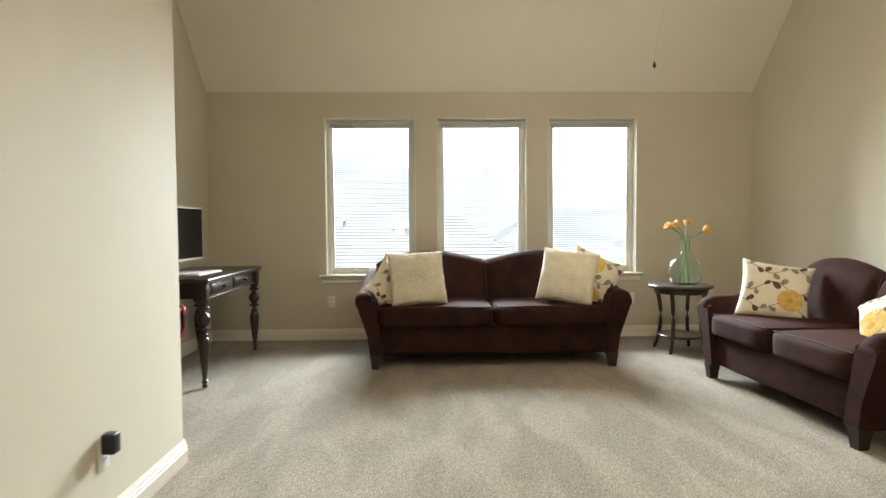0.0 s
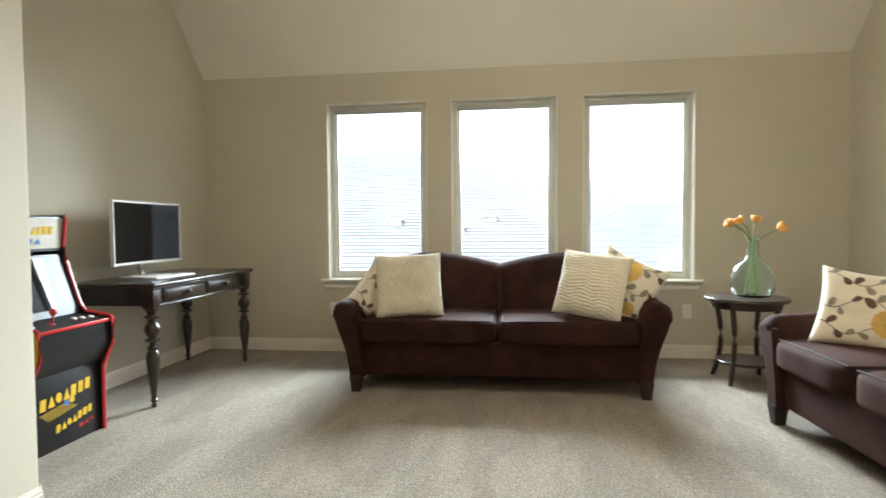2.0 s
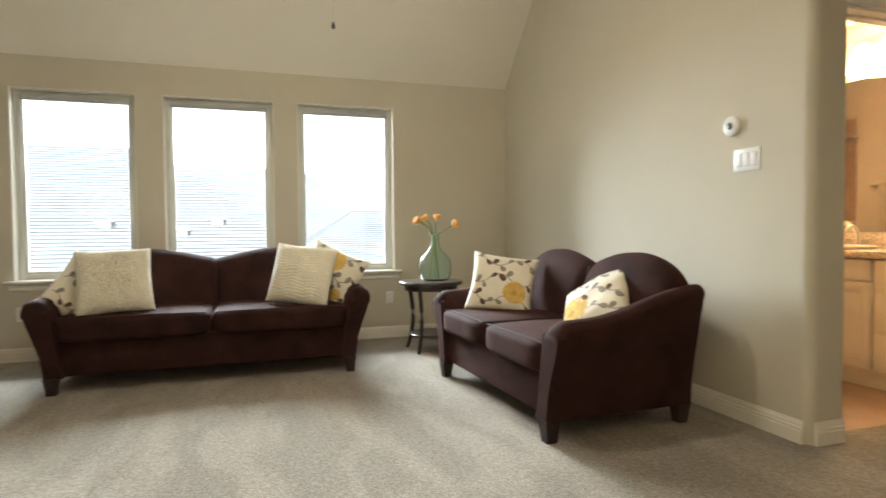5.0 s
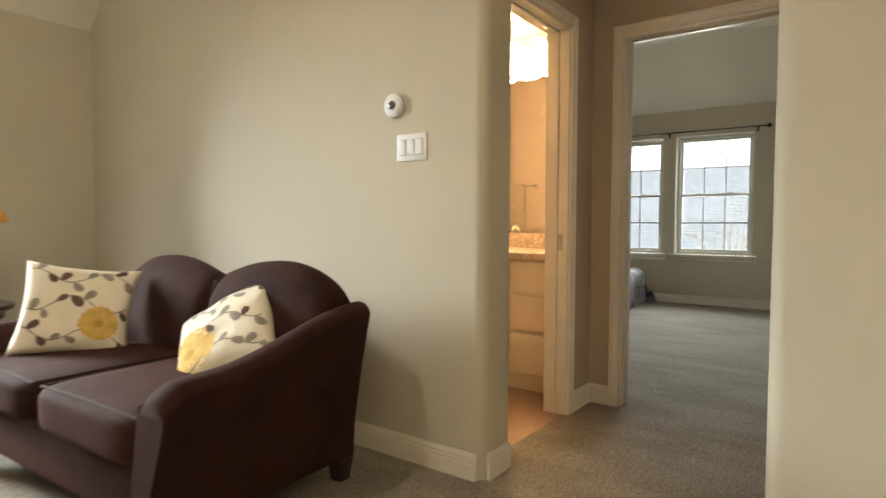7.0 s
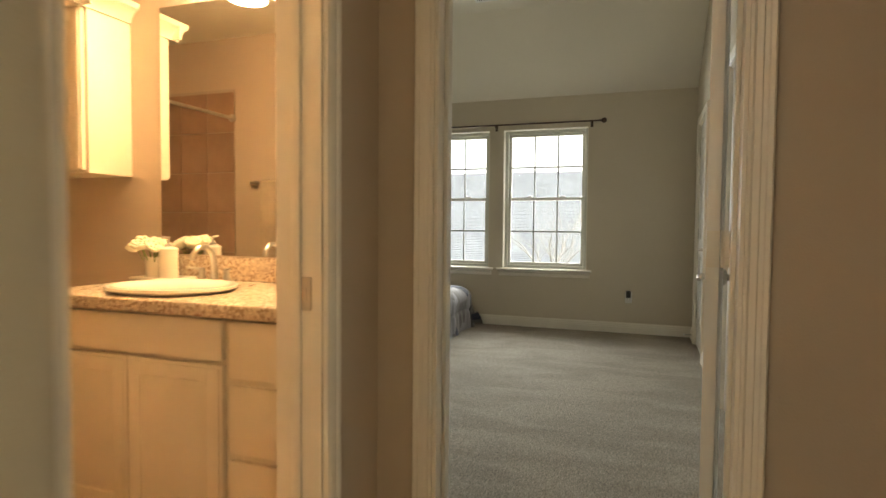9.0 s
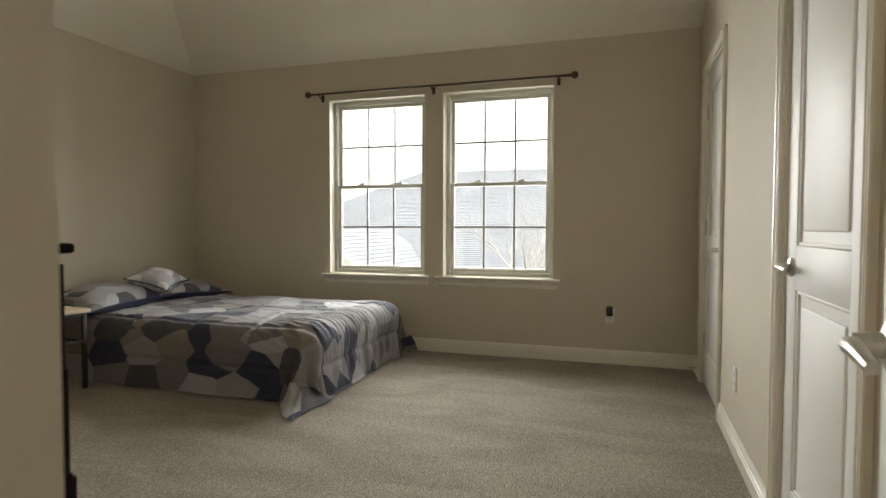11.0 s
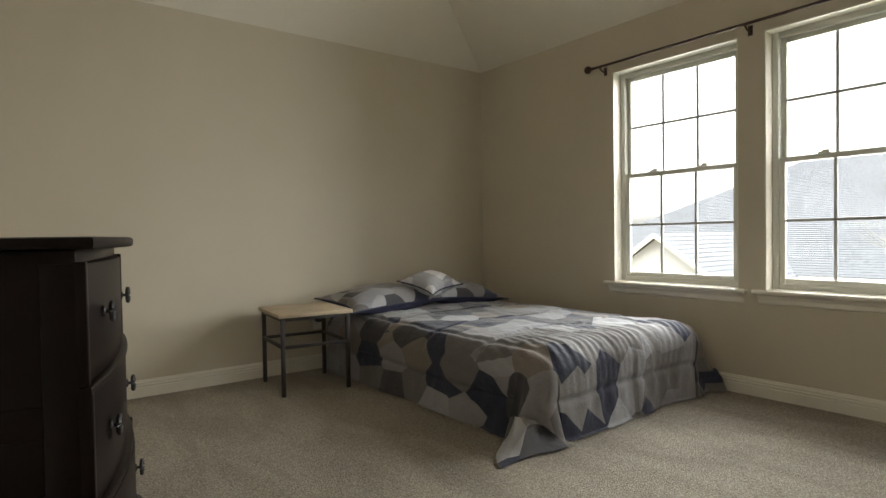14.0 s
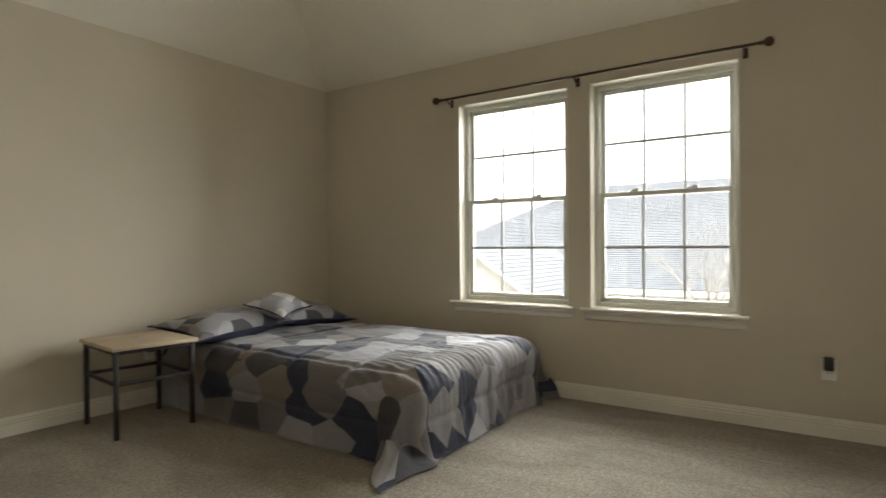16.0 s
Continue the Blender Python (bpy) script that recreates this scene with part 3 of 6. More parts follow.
def panel_door(name, m, w, h, handle_x, toward, sides, label, hinge_x=None, hinge_y=0.0):
    """A two-panel door leaf: x from 0 to w, its faces at y = 0 and 0.035."""
    d = tagged(thing(name, m, label, "door"), kind="structure")
    st, lock = 0.11, 0.86
    bars = [box(0, st, 0, 0.035, 0.006, h, 0.002), box(w - st, w, 0, 0.035, 0.006, h, 0.002), box(st, w - st, 0, 0.035, 0.006, 0.22, 0.002), box(st, w - st, 0, 0.035, lock, lock + 0.14, 0.002), box(st, w - st, 0, 0.035, h - 0.12, h, 0.002)]
    part("slab", join(*bars), DOORPAINT, d)
    for z0, z1 in ((0.22, lock), (lock + 0.14, h - 0.12)):
        pl = part("panel", join(box(st - 0.01, w - st + 0.01, 0.012, 0.023, z0 - 0.01, z1 + 0.01), box(st + 0.045, w - st - 0.045, 0.005, 0.030, z0 + 0.045, z1 - 0.045, 0.006)), DOORPAINT, d)
        part("panel_bead", moved(rect_frame(w - 2 * st, z1 - z0, 0.012, 0.027, 0.004), Matrix.Translation((st, 0, z0))), DOORPAINT, pl)
    for s in sides:
        lever_parts(d, handle_x, 0.0 if s < 0 else 0.035, s, toward)
    if hinge_x is not None:
        for z in (0.30, 1.06, 1.82):
            part("hinge", join(moved(lathe([(0, -0.05), (0.006, -0.05), (0.006, 0.05), (0, 0.05)], 10), Matrix.Translation((hinge_x, hinge_y, z))), box(hinge_x - 0.015, hinge_x + 0.03, hinge_y - 0.002 if hinge_y > 0 else hinge_y, hinge_y + 0.002, z - 0.05, z + 0.05)), NICKEL, d, "satin hinge")
    return d


# bathroom doorway (along x, seen from the vestibule) and bedroom doorway (along y)
casing("door_frame_1", pose(BD[0], HY1, 0), BD[1] - BD[0], DH)
jb = jamb("door_jamb_1", pose(BD[0], HY1, 0), BD[1] - BD[0], DH, TY0 + 0.008 - HY1)
part("strike_plate", join(box(BD[1] - BD[0] - 0.014, BD[1] - BD[0] - 0.0095, 0.028, 0.066, 0.90, 0.985, 0.001), box(BD[1] - BD[0] - 0.0155, BD[1] - BD[0] - 0.013, 0.04, 0.053, 0.925, 0.957)), NICKEL, jb, "brass-toned strike plate")
casing("door_frame_2", pose(EX0, ED[1], 0, 0, 0, -90), ED[1] - ED[0], DH)
casing("door_frame_3", pose(EX1, ED[0], 0, 0, 0, 90), ED[1] - ED[0], DH)
j2 = jamb("door_jamb_2", pose(EX0, ED[1], 0, 0, 0, -90), ED[1] - ED[0], DH, EX1 - EX0)
part("strike_plate", box(0.0095, 0.0135, 0.07, 0.11, 0.90, 0.985, 0.001), NICKEL, j2, "satin strike plate")
# bedroom door, standing open along the south wall
ed = panel_door("door_1", pose(EX1 + 0.020, ED[0] + 0.038, 0, 0, 0, -7.5), 0.76, 2.07, 0.695, -1, (-1, 1), "white two-panel bedroom door standing wide open")
for z in (0.30, 1.06, 1.82):
    part("hinge", join(box(-0.0035, 0.0, 0.0, 0.033, z - 0.05, z + 0.05, 0.0008), moved(lathe([(0, -0.05), (0.006, -0.05), (0.006, 0.05), (0, 0.05)], 10), Matrix.Translation((-0.008, -0.008, z))), box(-0.012, -0.0085, -0.055, -0.006, z - 0.05, z + 0.05)), TRIM, ed, "painted hinge")
# closets
for i, (cx, hx, far) in enumerate(((C1, 0.065, True), (C2, None, False))):
    w = cx[1] - cx[0]
    casing("door_frame_%d" % (4 + i), pose(cx[1], BY0, 0, 0, 0, 180), w, DH)
    jamb("door_jamb_%d" % (3 + i), pose(cx[1], BY0, 0, 0, 0, 180), w, DH, 0.118)
    if far:
        panel_door("door_2", pose(cx[0] + 0.016, BY0 - 0.045, 0), w - 0.032, 2.07, 0.065, 1, (1,), "white two-panel closet door, closed", w - 0.036, 0.037)
    else:
        panel_door("door_3", pose(cx[0] + 0.016, BY0 - 0.045, 0), w - 0.032, 2.07, w - 0.10, -1, (1,), "white two-panel closet door beside the entry, closed", 0.004, 0.037)


def wall_plate(name, m, kind, label, plug=False):
    """A cover plate on a wall: x across, z up, standing out to -y."""
    p = thing(name, m, label, "outlet" if kind == "outlet" else "switch")
    if kind == "outlet":
        part("plate", box(-0.036, 0.036, -0.006, -0.0005, -0.058, 0.058, 0.004), PLASTIC, p)
        for z in (-0.021, 0.021):
            s = part("socket", box(-0.017, 0.017, -0.008, -0.003, z - 0.014, z + 0.014, 0.004), PLASTIC, p)
            for x in (-0.007, 0.007):
                part("slot", box(x - 0.0015, x + 0.0015, -0.0086, -0.006, z - 0.002, z + 0.007), BLACK, s)
        if plug:
            part("plug_in", join(box(-0.024, 0.024, -0.055, -0.006, 0.0, 0.075, 0.008, 3)), BLACK, p, "black plug-in adapter")
    else:
        part("plate", box(-0.082, 0.082, -0.006, -0.0005, -0.058, 0.058, 0.004), PLASTIC, p)
        for x in (-0.046, 0.0, 0.046):
            s = part("rocker", moved(box(-0.0165, 0.0165, -0.009, -0.003, -0.033, 0.033, 0.002), Matrix.Translation((x, 0, 0)) @ Matrix.Rotation(radians(4), 4, "X")), PLASTIC, p)
            part("rocker_gap", box(x - 0.018, x + 0.018, -0.0068, -0.0055, -0.0345, 0.0345), GREYTRIM, s)
    return p


wall_plate("light_switch", pose(AX1, 3.117, 1.37, 0, 0, -90), "switch", "white triple rocker switch on the beige wall")
wall_plate("outlet", pose(3.25, AY1, 0.385), "outlet", "white duplex outlet below the window wall")
wall_plate("outlet", pose(0.26, AY1, 0.378), "outlet", "white duplex outlet below the window wall")
wall_plate("outlet", pose(PX, 2.505, 0.312, 0, 0, 90), "outlet", "white outlet with a black plug-in adapter", True)
wall_plate("outlet", pose(BX1, 2.214, 0.375, 0, 0, -90), "outlet", "white outlet with a black plug-in adapter", True)
wall_plate("outlet", pose(8.855, BY0, 0.347, 0, 0, 180), "outlet", "white duplex outlet between closet doors")
wall_plate("outlet", pose(7.05, BY0, 0.348, 0, 0, 180), "outlet", "white duplex outlet behind the open door")
wall_plate("outlet", pose(8.80, BY1, 0.36), "outlet", "white outlet with a black adapter beside the bed", True)

thermo = thing("thermostat", pose(AX1, 3.209, 1.555, 0, 0, -90), "round white thermostat with a dark dial", "thermostat")
turn = Matrix.Rotation(radians(90), 4, "X")
part("ring", moved(lathe([(0, 0.0005), (0.052, 0.0005), (0.054, 0.006), (0.052, 0.02), (0.045, 0.026), (0.026, 0.027), (0, 0.027)], 32), turn), PLASTIC, thermo)
part("dial", moved(lathe([(0, 0.0265), (0.019, 0.0265), (0.019, 0.030), (0.016, 0.032), (0, 0.032)], 24), turn), material("smoked_dial", (0.10, 0.11, 0.11), 0.15), thermo, "dark glass dial")

# ---- ceiling fan above the living room, with its pull chain ----
def glow(name, rgb, strength):
    m = bpy.data.materials.new(name)
    m.use_nodes = True
    p = m.node_tree.nodes["Principled BSDF"]
    p.inputs["Base Color"].default_value = (0.8, 0.78, 0.72, 1)
    p.inputs["Roughness"].default_value = 0.4
    p.inputs["Emission Color"].default_value = (*rgb, 1)
    p.inputs["Emission Strength"].default_value = strength
    return m


WOODFAN = material("fan_wood", (0.10, 0.06, 0.035), 0.45, spread=0.15, scale=8)
fan = thing("ceiling_fan", pose(2.386, 3.377, FLAT), "ceiling fan with a pull chain and an unseen bowl lit as fill", "fan")
part("downrod", tube([(0, 0, 0), (0, 0, -0.22)], 0.014, 12), NICKEL, fan)
part("motor", moved(lathe([(0, -0.36), (0.08, -0.36), (0.12, -0.32), (0.12, -0.25), (0.06, -0.21), (0, -0.21)], 28), Matrix.Identity(4)), NICKEL, fan)
for k in range(5):
    part("blade", moved(box(0.16, 0.66, -0.065, 0.065, -0.30, -0.292, 0.003), Matrix.Rotation(radians(72 * k + 10), 4, "Z") @ Matrix.Rotation(radians(10), 4, "X")), WOODFAN, fan)
# the fan is inferred from its chain; the bowl's light is added fill
part("light_bowl", lathe([(0, -0.50), (0.06, -0.49), (0.11, -0.45), (0.135, -0.40), (0.14, -0.365), (0, -0.362)], 28), glow("fan_bowl_fill", (1.0, 0.87, 0.70), FAN), fan, "unseen frosted glass bowl glowing as room fill")
chain = part("pull_chain", tube([(0.0, -0.141, -0.36), (0.0, -0.141, -0.9), (0.0, -0.06, -1.0), (0.0, 0.0, -1.13)], 0.0007, 5), NICKEL, fan)
part("pull_knob", moved(lathe([(0, -0.02), (0.007, -0.017), (0.009, -0.008), (0.006, 0.006), (0.003, 0.014), (0, 0.015)], 14), Matrix.Translation((0, 0, -1.164)) @ Matrix.Scale(0.95, 4)), DARKMETAL, chain, "small metal pull knob")
# unseen dome, added behind the entry to throw warm light forward
hl = thing("entry_fill_light", pose(1.4, -0.6, FLAT), "unseen flush dome added behind the entry as warm fill", "ceiling light")
part("dome", lathe([(0, -0.11), (0.09, -0.10), (0.15, -0.06), (0.17, -0.01), (0, -0.005)], 28), glow("dome_fill", (1.0, 0.76, 0.47), DOME), hl)

VENT = thing("ceiling_vent", pose(9.0, 3.42, FLAT - 0.001), "white ceiling air vent with dark slats", "vent")
part("vent_frame", join(box(-0.17, 0.17, -0.10, -0.08, -0.012, 0, 0.002), box(-0.17, 0.17, 0.08, 0.10, -0.012, 0, 0.002), box(-0.17, -0.15, -0.08, 0.08, -0.012, 0, 0.002), box(0.15, 0.17, -0.08, 0.08, -0.012, 0, 0.002)), PLASTIC, VENT)
part("backing", box(-0.15, 0.15, -0.08, 0.08, -0.002, 0.0), BLACK, VENT)
for k in range(8):
    part("slat", moved(box(-0.15, 0.15, -0.009, 0.009, -0.001, 0.001), Matrix.Translation((0, -0.07 + k * 0.02, -0.007)) @ Matrix.Rotation(radians(40), 4, "X")), PLASTIC, VENT)



# ---- upholstery ----
SUEDE = material("brown_suede", (0.031, 0.0122, 0.0098), 0.85, spread=0.35, scale=6, fine=0.2, fine_scale=110, bump=0.25, bump_scale=220, sheen=0.10)
SUEDE.node_tree.nodes["Principled BSDF"].inputs["Specular IOR Level"].default_value = 0.15
LEGWOOD = material("dark_leg_wood", (0.026, 0.012, 0.010), 0.6, spread=0.2, scale=12)
SUEDE.node_tree.nodes["Principled BSDF"].inputs["Sheen Tint"].default_value = (0.75, 0.32, 0.25, 1)
PIPING = material("dark_suede_piping", (0.035, 0.016, 0.013), 0.8, spread=0.1, scale=20)


def soft_block(sx, sy, sz, power=4.0, n=14, puff=0.0, m=6):
    """A padded block, rounded by a superellipsoid, centred on the origin."""
    bm = bmesh.new()
    bmesh.ops.create_cube(bm, size=2)
    bmesh.ops.subdivide_edges(bm, edges=list(bm.edges), cuts=n, use_grid_fill=True)
    for v in bm.verts:
        x, y, z = v.co
        f = (abs(x) ** power + abs(y) ** power + abs(z) ** power) ** (1 / power)
        p = v.co / f
        bulge = 1 + puff * (1 - min(1, abs(p.x)) ** 2) * (1 - min(1, abs(p.y)) ** 2)
        v.co = (p.x * sx / 2, p.y * sy / 2, p.z * sz / 2 * bulge)
    return bm


def couch(name, m, half, label, category):
    """A camel-back couch with flared arms, local x along it and -y to its front. half: to the outside of the legs."""
    c = thing(name, m, label, category, "matching brown sofas")
    inn = half - 0.03
    part("base_frame", join(box(-inn, inn, -0.385, 0.40, 0.105, 0.345, 0.025, 3)), SUEDE, c)
    w = (2 * half - 0.10) / 2
    for s in (-1, 1):
        cu = part("seat_cushion", moved(soft_block(w - 0.004, 0.68, 0.165, 7, 12, 0.10), Matrix.Translation((s * w / 2, -0.105, 0.405))), SUEDE, c)
        rim = [(s * w / 2 + (w / 2 - 0.035) * a, -0.105 + 0.305 * b, 0.478) for a, b in ((-1, -1), (1, -1), (1, 1), (-1, 1))]
        rim = [p for i in range(4) for p in (Vector(rim[i]).lerp(Vector(rim[(i + 1) % 4]), k / 8) for k in range(8))]
        part("piping", tube([Vector((p[0], p[1], p[2] + 0.006 * (1 - abs((p[0] - s * w / 2) / (w / 2)) ** 2))) for p in rim], 0.005, 6, True), PIPING, cu)
    # camel back: two humps that dip at the middle seam
    def top(x):
        u = abs(x) / half
        return 0.770 + 0.126 * math.sin(math.pi * (0.06 + 0.93 * min(1.0, u) ** 1.2)) ** 0.66
    bm = bmesh.new()
    nx, nz = 60, 10
    grids = []
    for side in (0, 1):
        g = []
        for i in range(nx + 1):
            x = -half + 0.0 + 2 * half * i / nx
            h = top(x)
            col = []
            for k in range(nz + 1):
                s = k / nz
                z = 0.30 + (h - 0.30) * s
                lean = 0.14 * s
                thick = 0.20 - 0.05 * s
                rnd = 0.0 if s < 0.8 else 0.055 * ((s - 0.8) / 0.2) ** 2
                seam = 0.035 * math.exp(-(x / 0.03) ** 2)
                belly = 0.03 * math.sin(math.pi * s) * (1 - abs(2 * abs(x) / half - 1) ** 2)
                yf = 0.13 + lean + rnd + seam - belly
                yb = 0.13 + lean + thick - rnd
                col.append(bm.verts.new((x, yf if side == 0 else yb, z)))
            g.append(col)
        grids.append(g)
    f, b = grids
    for i in range(nx):
        for k in range(nz):
            bm.faces.new((f[i][k], f[i + 1][k], f[i + 1][k + 1], f[i][k + 1]))
            bm.faces.new((b[i][k], b[i][k + 1], b[i + 1][k + 1], b[i + 1][k]))
        bm.faces.new((f[i][nz], f[i + 1][nz], b[i + 1][nz], b[i][nz]))
        bm.faces.new((f[i][0], b[i][0], b[i + 1][0], f[i + 1][0]))
    for i in (0, nx):
        for k in range(nz):
            bm.faces.new((f[i][k], f[i][k + 1], b[i][k + 1], b[i][k]))
    bmesh.ops.recalc_face_normals(bm, faces=bm.faces)
    back = part("backrest", bm, SUEDE, c, smooth=60)
    part("back_seam", tube([(0, 0.128 + 0.14 * (k / 8) + 0.03, 0.32 + (top(0) - 0.335) * k / 8) for k in range(9)], 0.004, 6), PIPING, back)
    # arms, lofted from front to back, flaring outward and rising to the back
    for s in (-1, 1):
        bm = bmesh.new()
        rings = []
        ny = 26
        for i in range(ny + 1):
            t = i / ny
            y = -0.435 + 0.85 * t
            q0 = max(0.0, (t - 0.22) / 0.78)
            rise = 0.60 + 0.025 * t + 0.118 * (3 * q0 ** 2 - 2 * q0 ** 3)
            if t < 0.10:
                rise -= 0.05 * ((0.10 - t) / 0.10) ** 2
            flare = 0.112 - 0.02 * t
            pinch = 0.012 * ((0.08 - t) / 0.08) ** 2 if t < 0.08 else 0.0
            ring = []
            wi, wo = half - 0.115 + pinch, half - 0.005 - pinch
            for z in (0.105, 0.25, 0.35, 0.45, 0.53):
                q = (z - 0.155) / 0.45
                ring.append((wi + 0.072 * q, y + pinch * 0.5, z))
            ti, to = wi + 0.082, wo + flare
            for k in range(7):
                a = math.pi * k / 6
                ring.append(((ti + to) / 2 - (to - ti) / 2 * math.cos(a), y, rise - 0.045 + 0.045 * math.sin(a)))
            for z in (0.53, 0.45, 0.35, 0.25, 0.105):
                q = min(1, max(0, (z - 0.155) / (rise - 0.2)))
                ring.append((wo + flare * q ** 1.25, y + pinch * 0.5, z))
            rings.append([bm.verts.new((s * x, yy, z)) for x, yy, z in ring])
        n = len(rings[0])
        for a, b2 in zip(rings, rings[1:]):
            for k in range(n):
                bm.faces.new((a[k], a[(k + 1) % n], b2[(k + 1) % n], b2[k]))
        bm.faces.new(rings[0])
        bm.faces.new(list(reversed(rings[-1])))
        bmesh.ops.recalc_face_normals(bm, faces=bm.faces)
        part("arm", bm, SUEDE, c, smooth=50)
    for sx in (-1, 1):
        for sy in (-1, 1):
            leg = []
            for z, r2 in ((0, 0.027), (0.06, 0.033), (0.112, 0.041)):
                leg.append((r2, z))
            bm = bmesh.new()
            rings = []
            for r2, z in leg:
                cx, cy = sx * (half - 0.050), sy * 0.388 - 0.003
                rings.append([bm.verts.new((cx + a * r2, cy + b2 * r2, z)) for a, b2 in ((-1, -1), (1, -1), (1, 1), (-1, 1))])
            for a, b2 in zip(rings, rings[1:]):
                for k in range(4):
                    bm.faces.new((a[k], a[(k + 1) % 4], b2[(k + 1) % 4], b2[k]))
            bm.faces.new(rings[0])
            bm.faces.new(rings[-1])
            bmesh.ops.recalc_face_normals(bm, faces=bm.faces)
            part("leg", bm, LEGWOOD, c)
    return c


couch("sofa", pose(1.742, 5.34, 0), 0.988, "dark brown suede camel-back sofa before the windows", "sofa")
couch("loveseat", pose(3.725, 3.90, 0, 0, 0, -87.2) @ Matrix.Diagonal((1, 1.02, 0.985, 1)), 0.73, "dark brown suede camel-back loveseat beside the wall", "loveseat")


# ---- pillows ----
def pillow_shape(w, h, t, n=22, shag=0.0, ribs=0.0, seed=1, pinch=0.10, power=0.42):
    """A square throw pillow standing in the x-z plane, centred, plump to -y and +y."""
    bm = bmesh.new()
    rows = []
    for side in (-1, 1):
        g = []
        for i in range(n + 1):
            col = []
            for k in range(n + 1):
                u, v = 2 * i / n - 1, 2 * k / n - 1
                x = w / 2 * u * (1 - pinch * (1 - v * v) * abs(u) ** 1.5)
                z = h / 2 * v * (1 - pinch * (1 - u * u) * abs(v) ** 1.5)
                body = max(0.0, (1 - u * u) * (1 - v * v)) ** power
                q = noise.noise(Vector((u * 2.1 + seed, v * 2.1, side * 3.0)))
                y = side * t / 2 * body * (1 + 0.18 * q)
                if shag:
                    x += noise.noise(Vector((u * 31, v * 31 + seed, side))) * shag * 0.35
                    z += noise.noise(Vector((u * 31 + 7, v * 31, side))) * shag * 0.35
                if shag and body > 0:
                    f = noise.noise(Vector((u * 26 + seed, v * 26, side))) * shag
                    y += side * f * body
                    x += f * 0.5 * (1 - body)
                    z += f * 0.5 * (1 - body)
                if ribs and body > 0:
                    y += side * ribs * body * math.sin(v * 62 + 2.2 * math.sin(u * 9 + 2 * noise.noise(Vector((u * 3, v * 3, 0)))))
                col.append(bm.verts.new((x, y, z)))
            g.append(col)
        rows.append(g)
    for s, g in enumerate(rows):
        for i in range(n):
            for k in range(n):
                q = (g[i][k], g[i + 1][k], g[i + 1][k + 1], g[i][k + 1])
                bm.faces.new(q if s == 0 else tuple(reversed(q)))
    bmesh.ops.remove_doubles(bm, verts=bm.verts, dist=1e-5)
    bmesh.ops.recalc_face_normals(bm, faces=bm.faces)
    return bm


PLUSH = material("cream_plush", (0.90, 0.84, 0.67), 0.95, spread=0.06, scale=12, fine=0.10, fine_scale=130, bump=0.9, bump_scale=130, sheen=0.4)
LINEN = material("cream_linen", (0.84, 0.78, 0.63), 0.9, spread=0.04, scale=9, bump=0.2, bump_scale=400)
PRINTY = material("golden_print", (0.70, 0.46, 0.12), 0.85, spread=0.15, scale=30, bump=0.3, bump_scale=160)
PRINTB = material("brown_print", (0.13, 0.08, 0.06), 0.85, spread=0.2, scale=40)
PRINTG = material("taupe_print", (0.30, 0.26, 0.21), 0.85, spread=0.2, scale=40)


def plush_pillow(m, label, ribs):
    p = thing("throw_pillow", m, label, "pillow", "throw pillows on the sofas")
    part("cover", pillow_shape(0.46, 0.45, 0.24, 80, 0.005 if ribs else 0.020, 0.005 if ribs else 0.0, 2, 0.05, 0.55), PLUSH, p, smooth=80)
    return p


def decal(w, h, t, outline, seed, lift):
    """A printed shape laid on the front face of the pillow of that size."""
    bm = bmesh.new()
    def at(u, v):
        u, v = max(-0.97, min(0.97, u)), max(-0.97, min(0.97, v))
        body = max(0.0, (1 - u * u) * (1 - v * v)) ** 0.42
        q = noise.noise(Vector((u * 2.1 + seed, v * 2.1, -3.0)))
        return Vector((w / 2 * u * (1 - 0.10 * (1 - v * v) * abs(u) ** 1.5), -t / 2 * body * (1 + 0.18 * q) - lift, h / 2 * v * (1 - 0.10 * (1 - u * u) * abs(v) ** 1.5)))
    cu, cv = sum(p[0] for p in outline) / len(outline), sum(p[1] for p in outline) / len(outline)
    rings = [[(cu + (u - cu) * f, cv + (v - cv) * f) for u, v in outline] for f in (1.0, 0.66, 0.33)]
    vs = [[bm.verts.new(at(*p)) for p in r] for r in rings]
    c = bm.verts.new(at(cu, cv))
    n = len(outline)
    for a, b in zip(vs, vs[1:]):
        for k in range(n):
            bm.faces.new((a[k], a[(k + 1) % n], b[(k + 1) % n], b[k]))
    for k in range(n):
        bm.faces.new((vs[-1][k], vs[-1][(k + 1) % n], c))
    bmesh.ops.recalc_face_normals(bm, faces=bm.faces)
    return bm


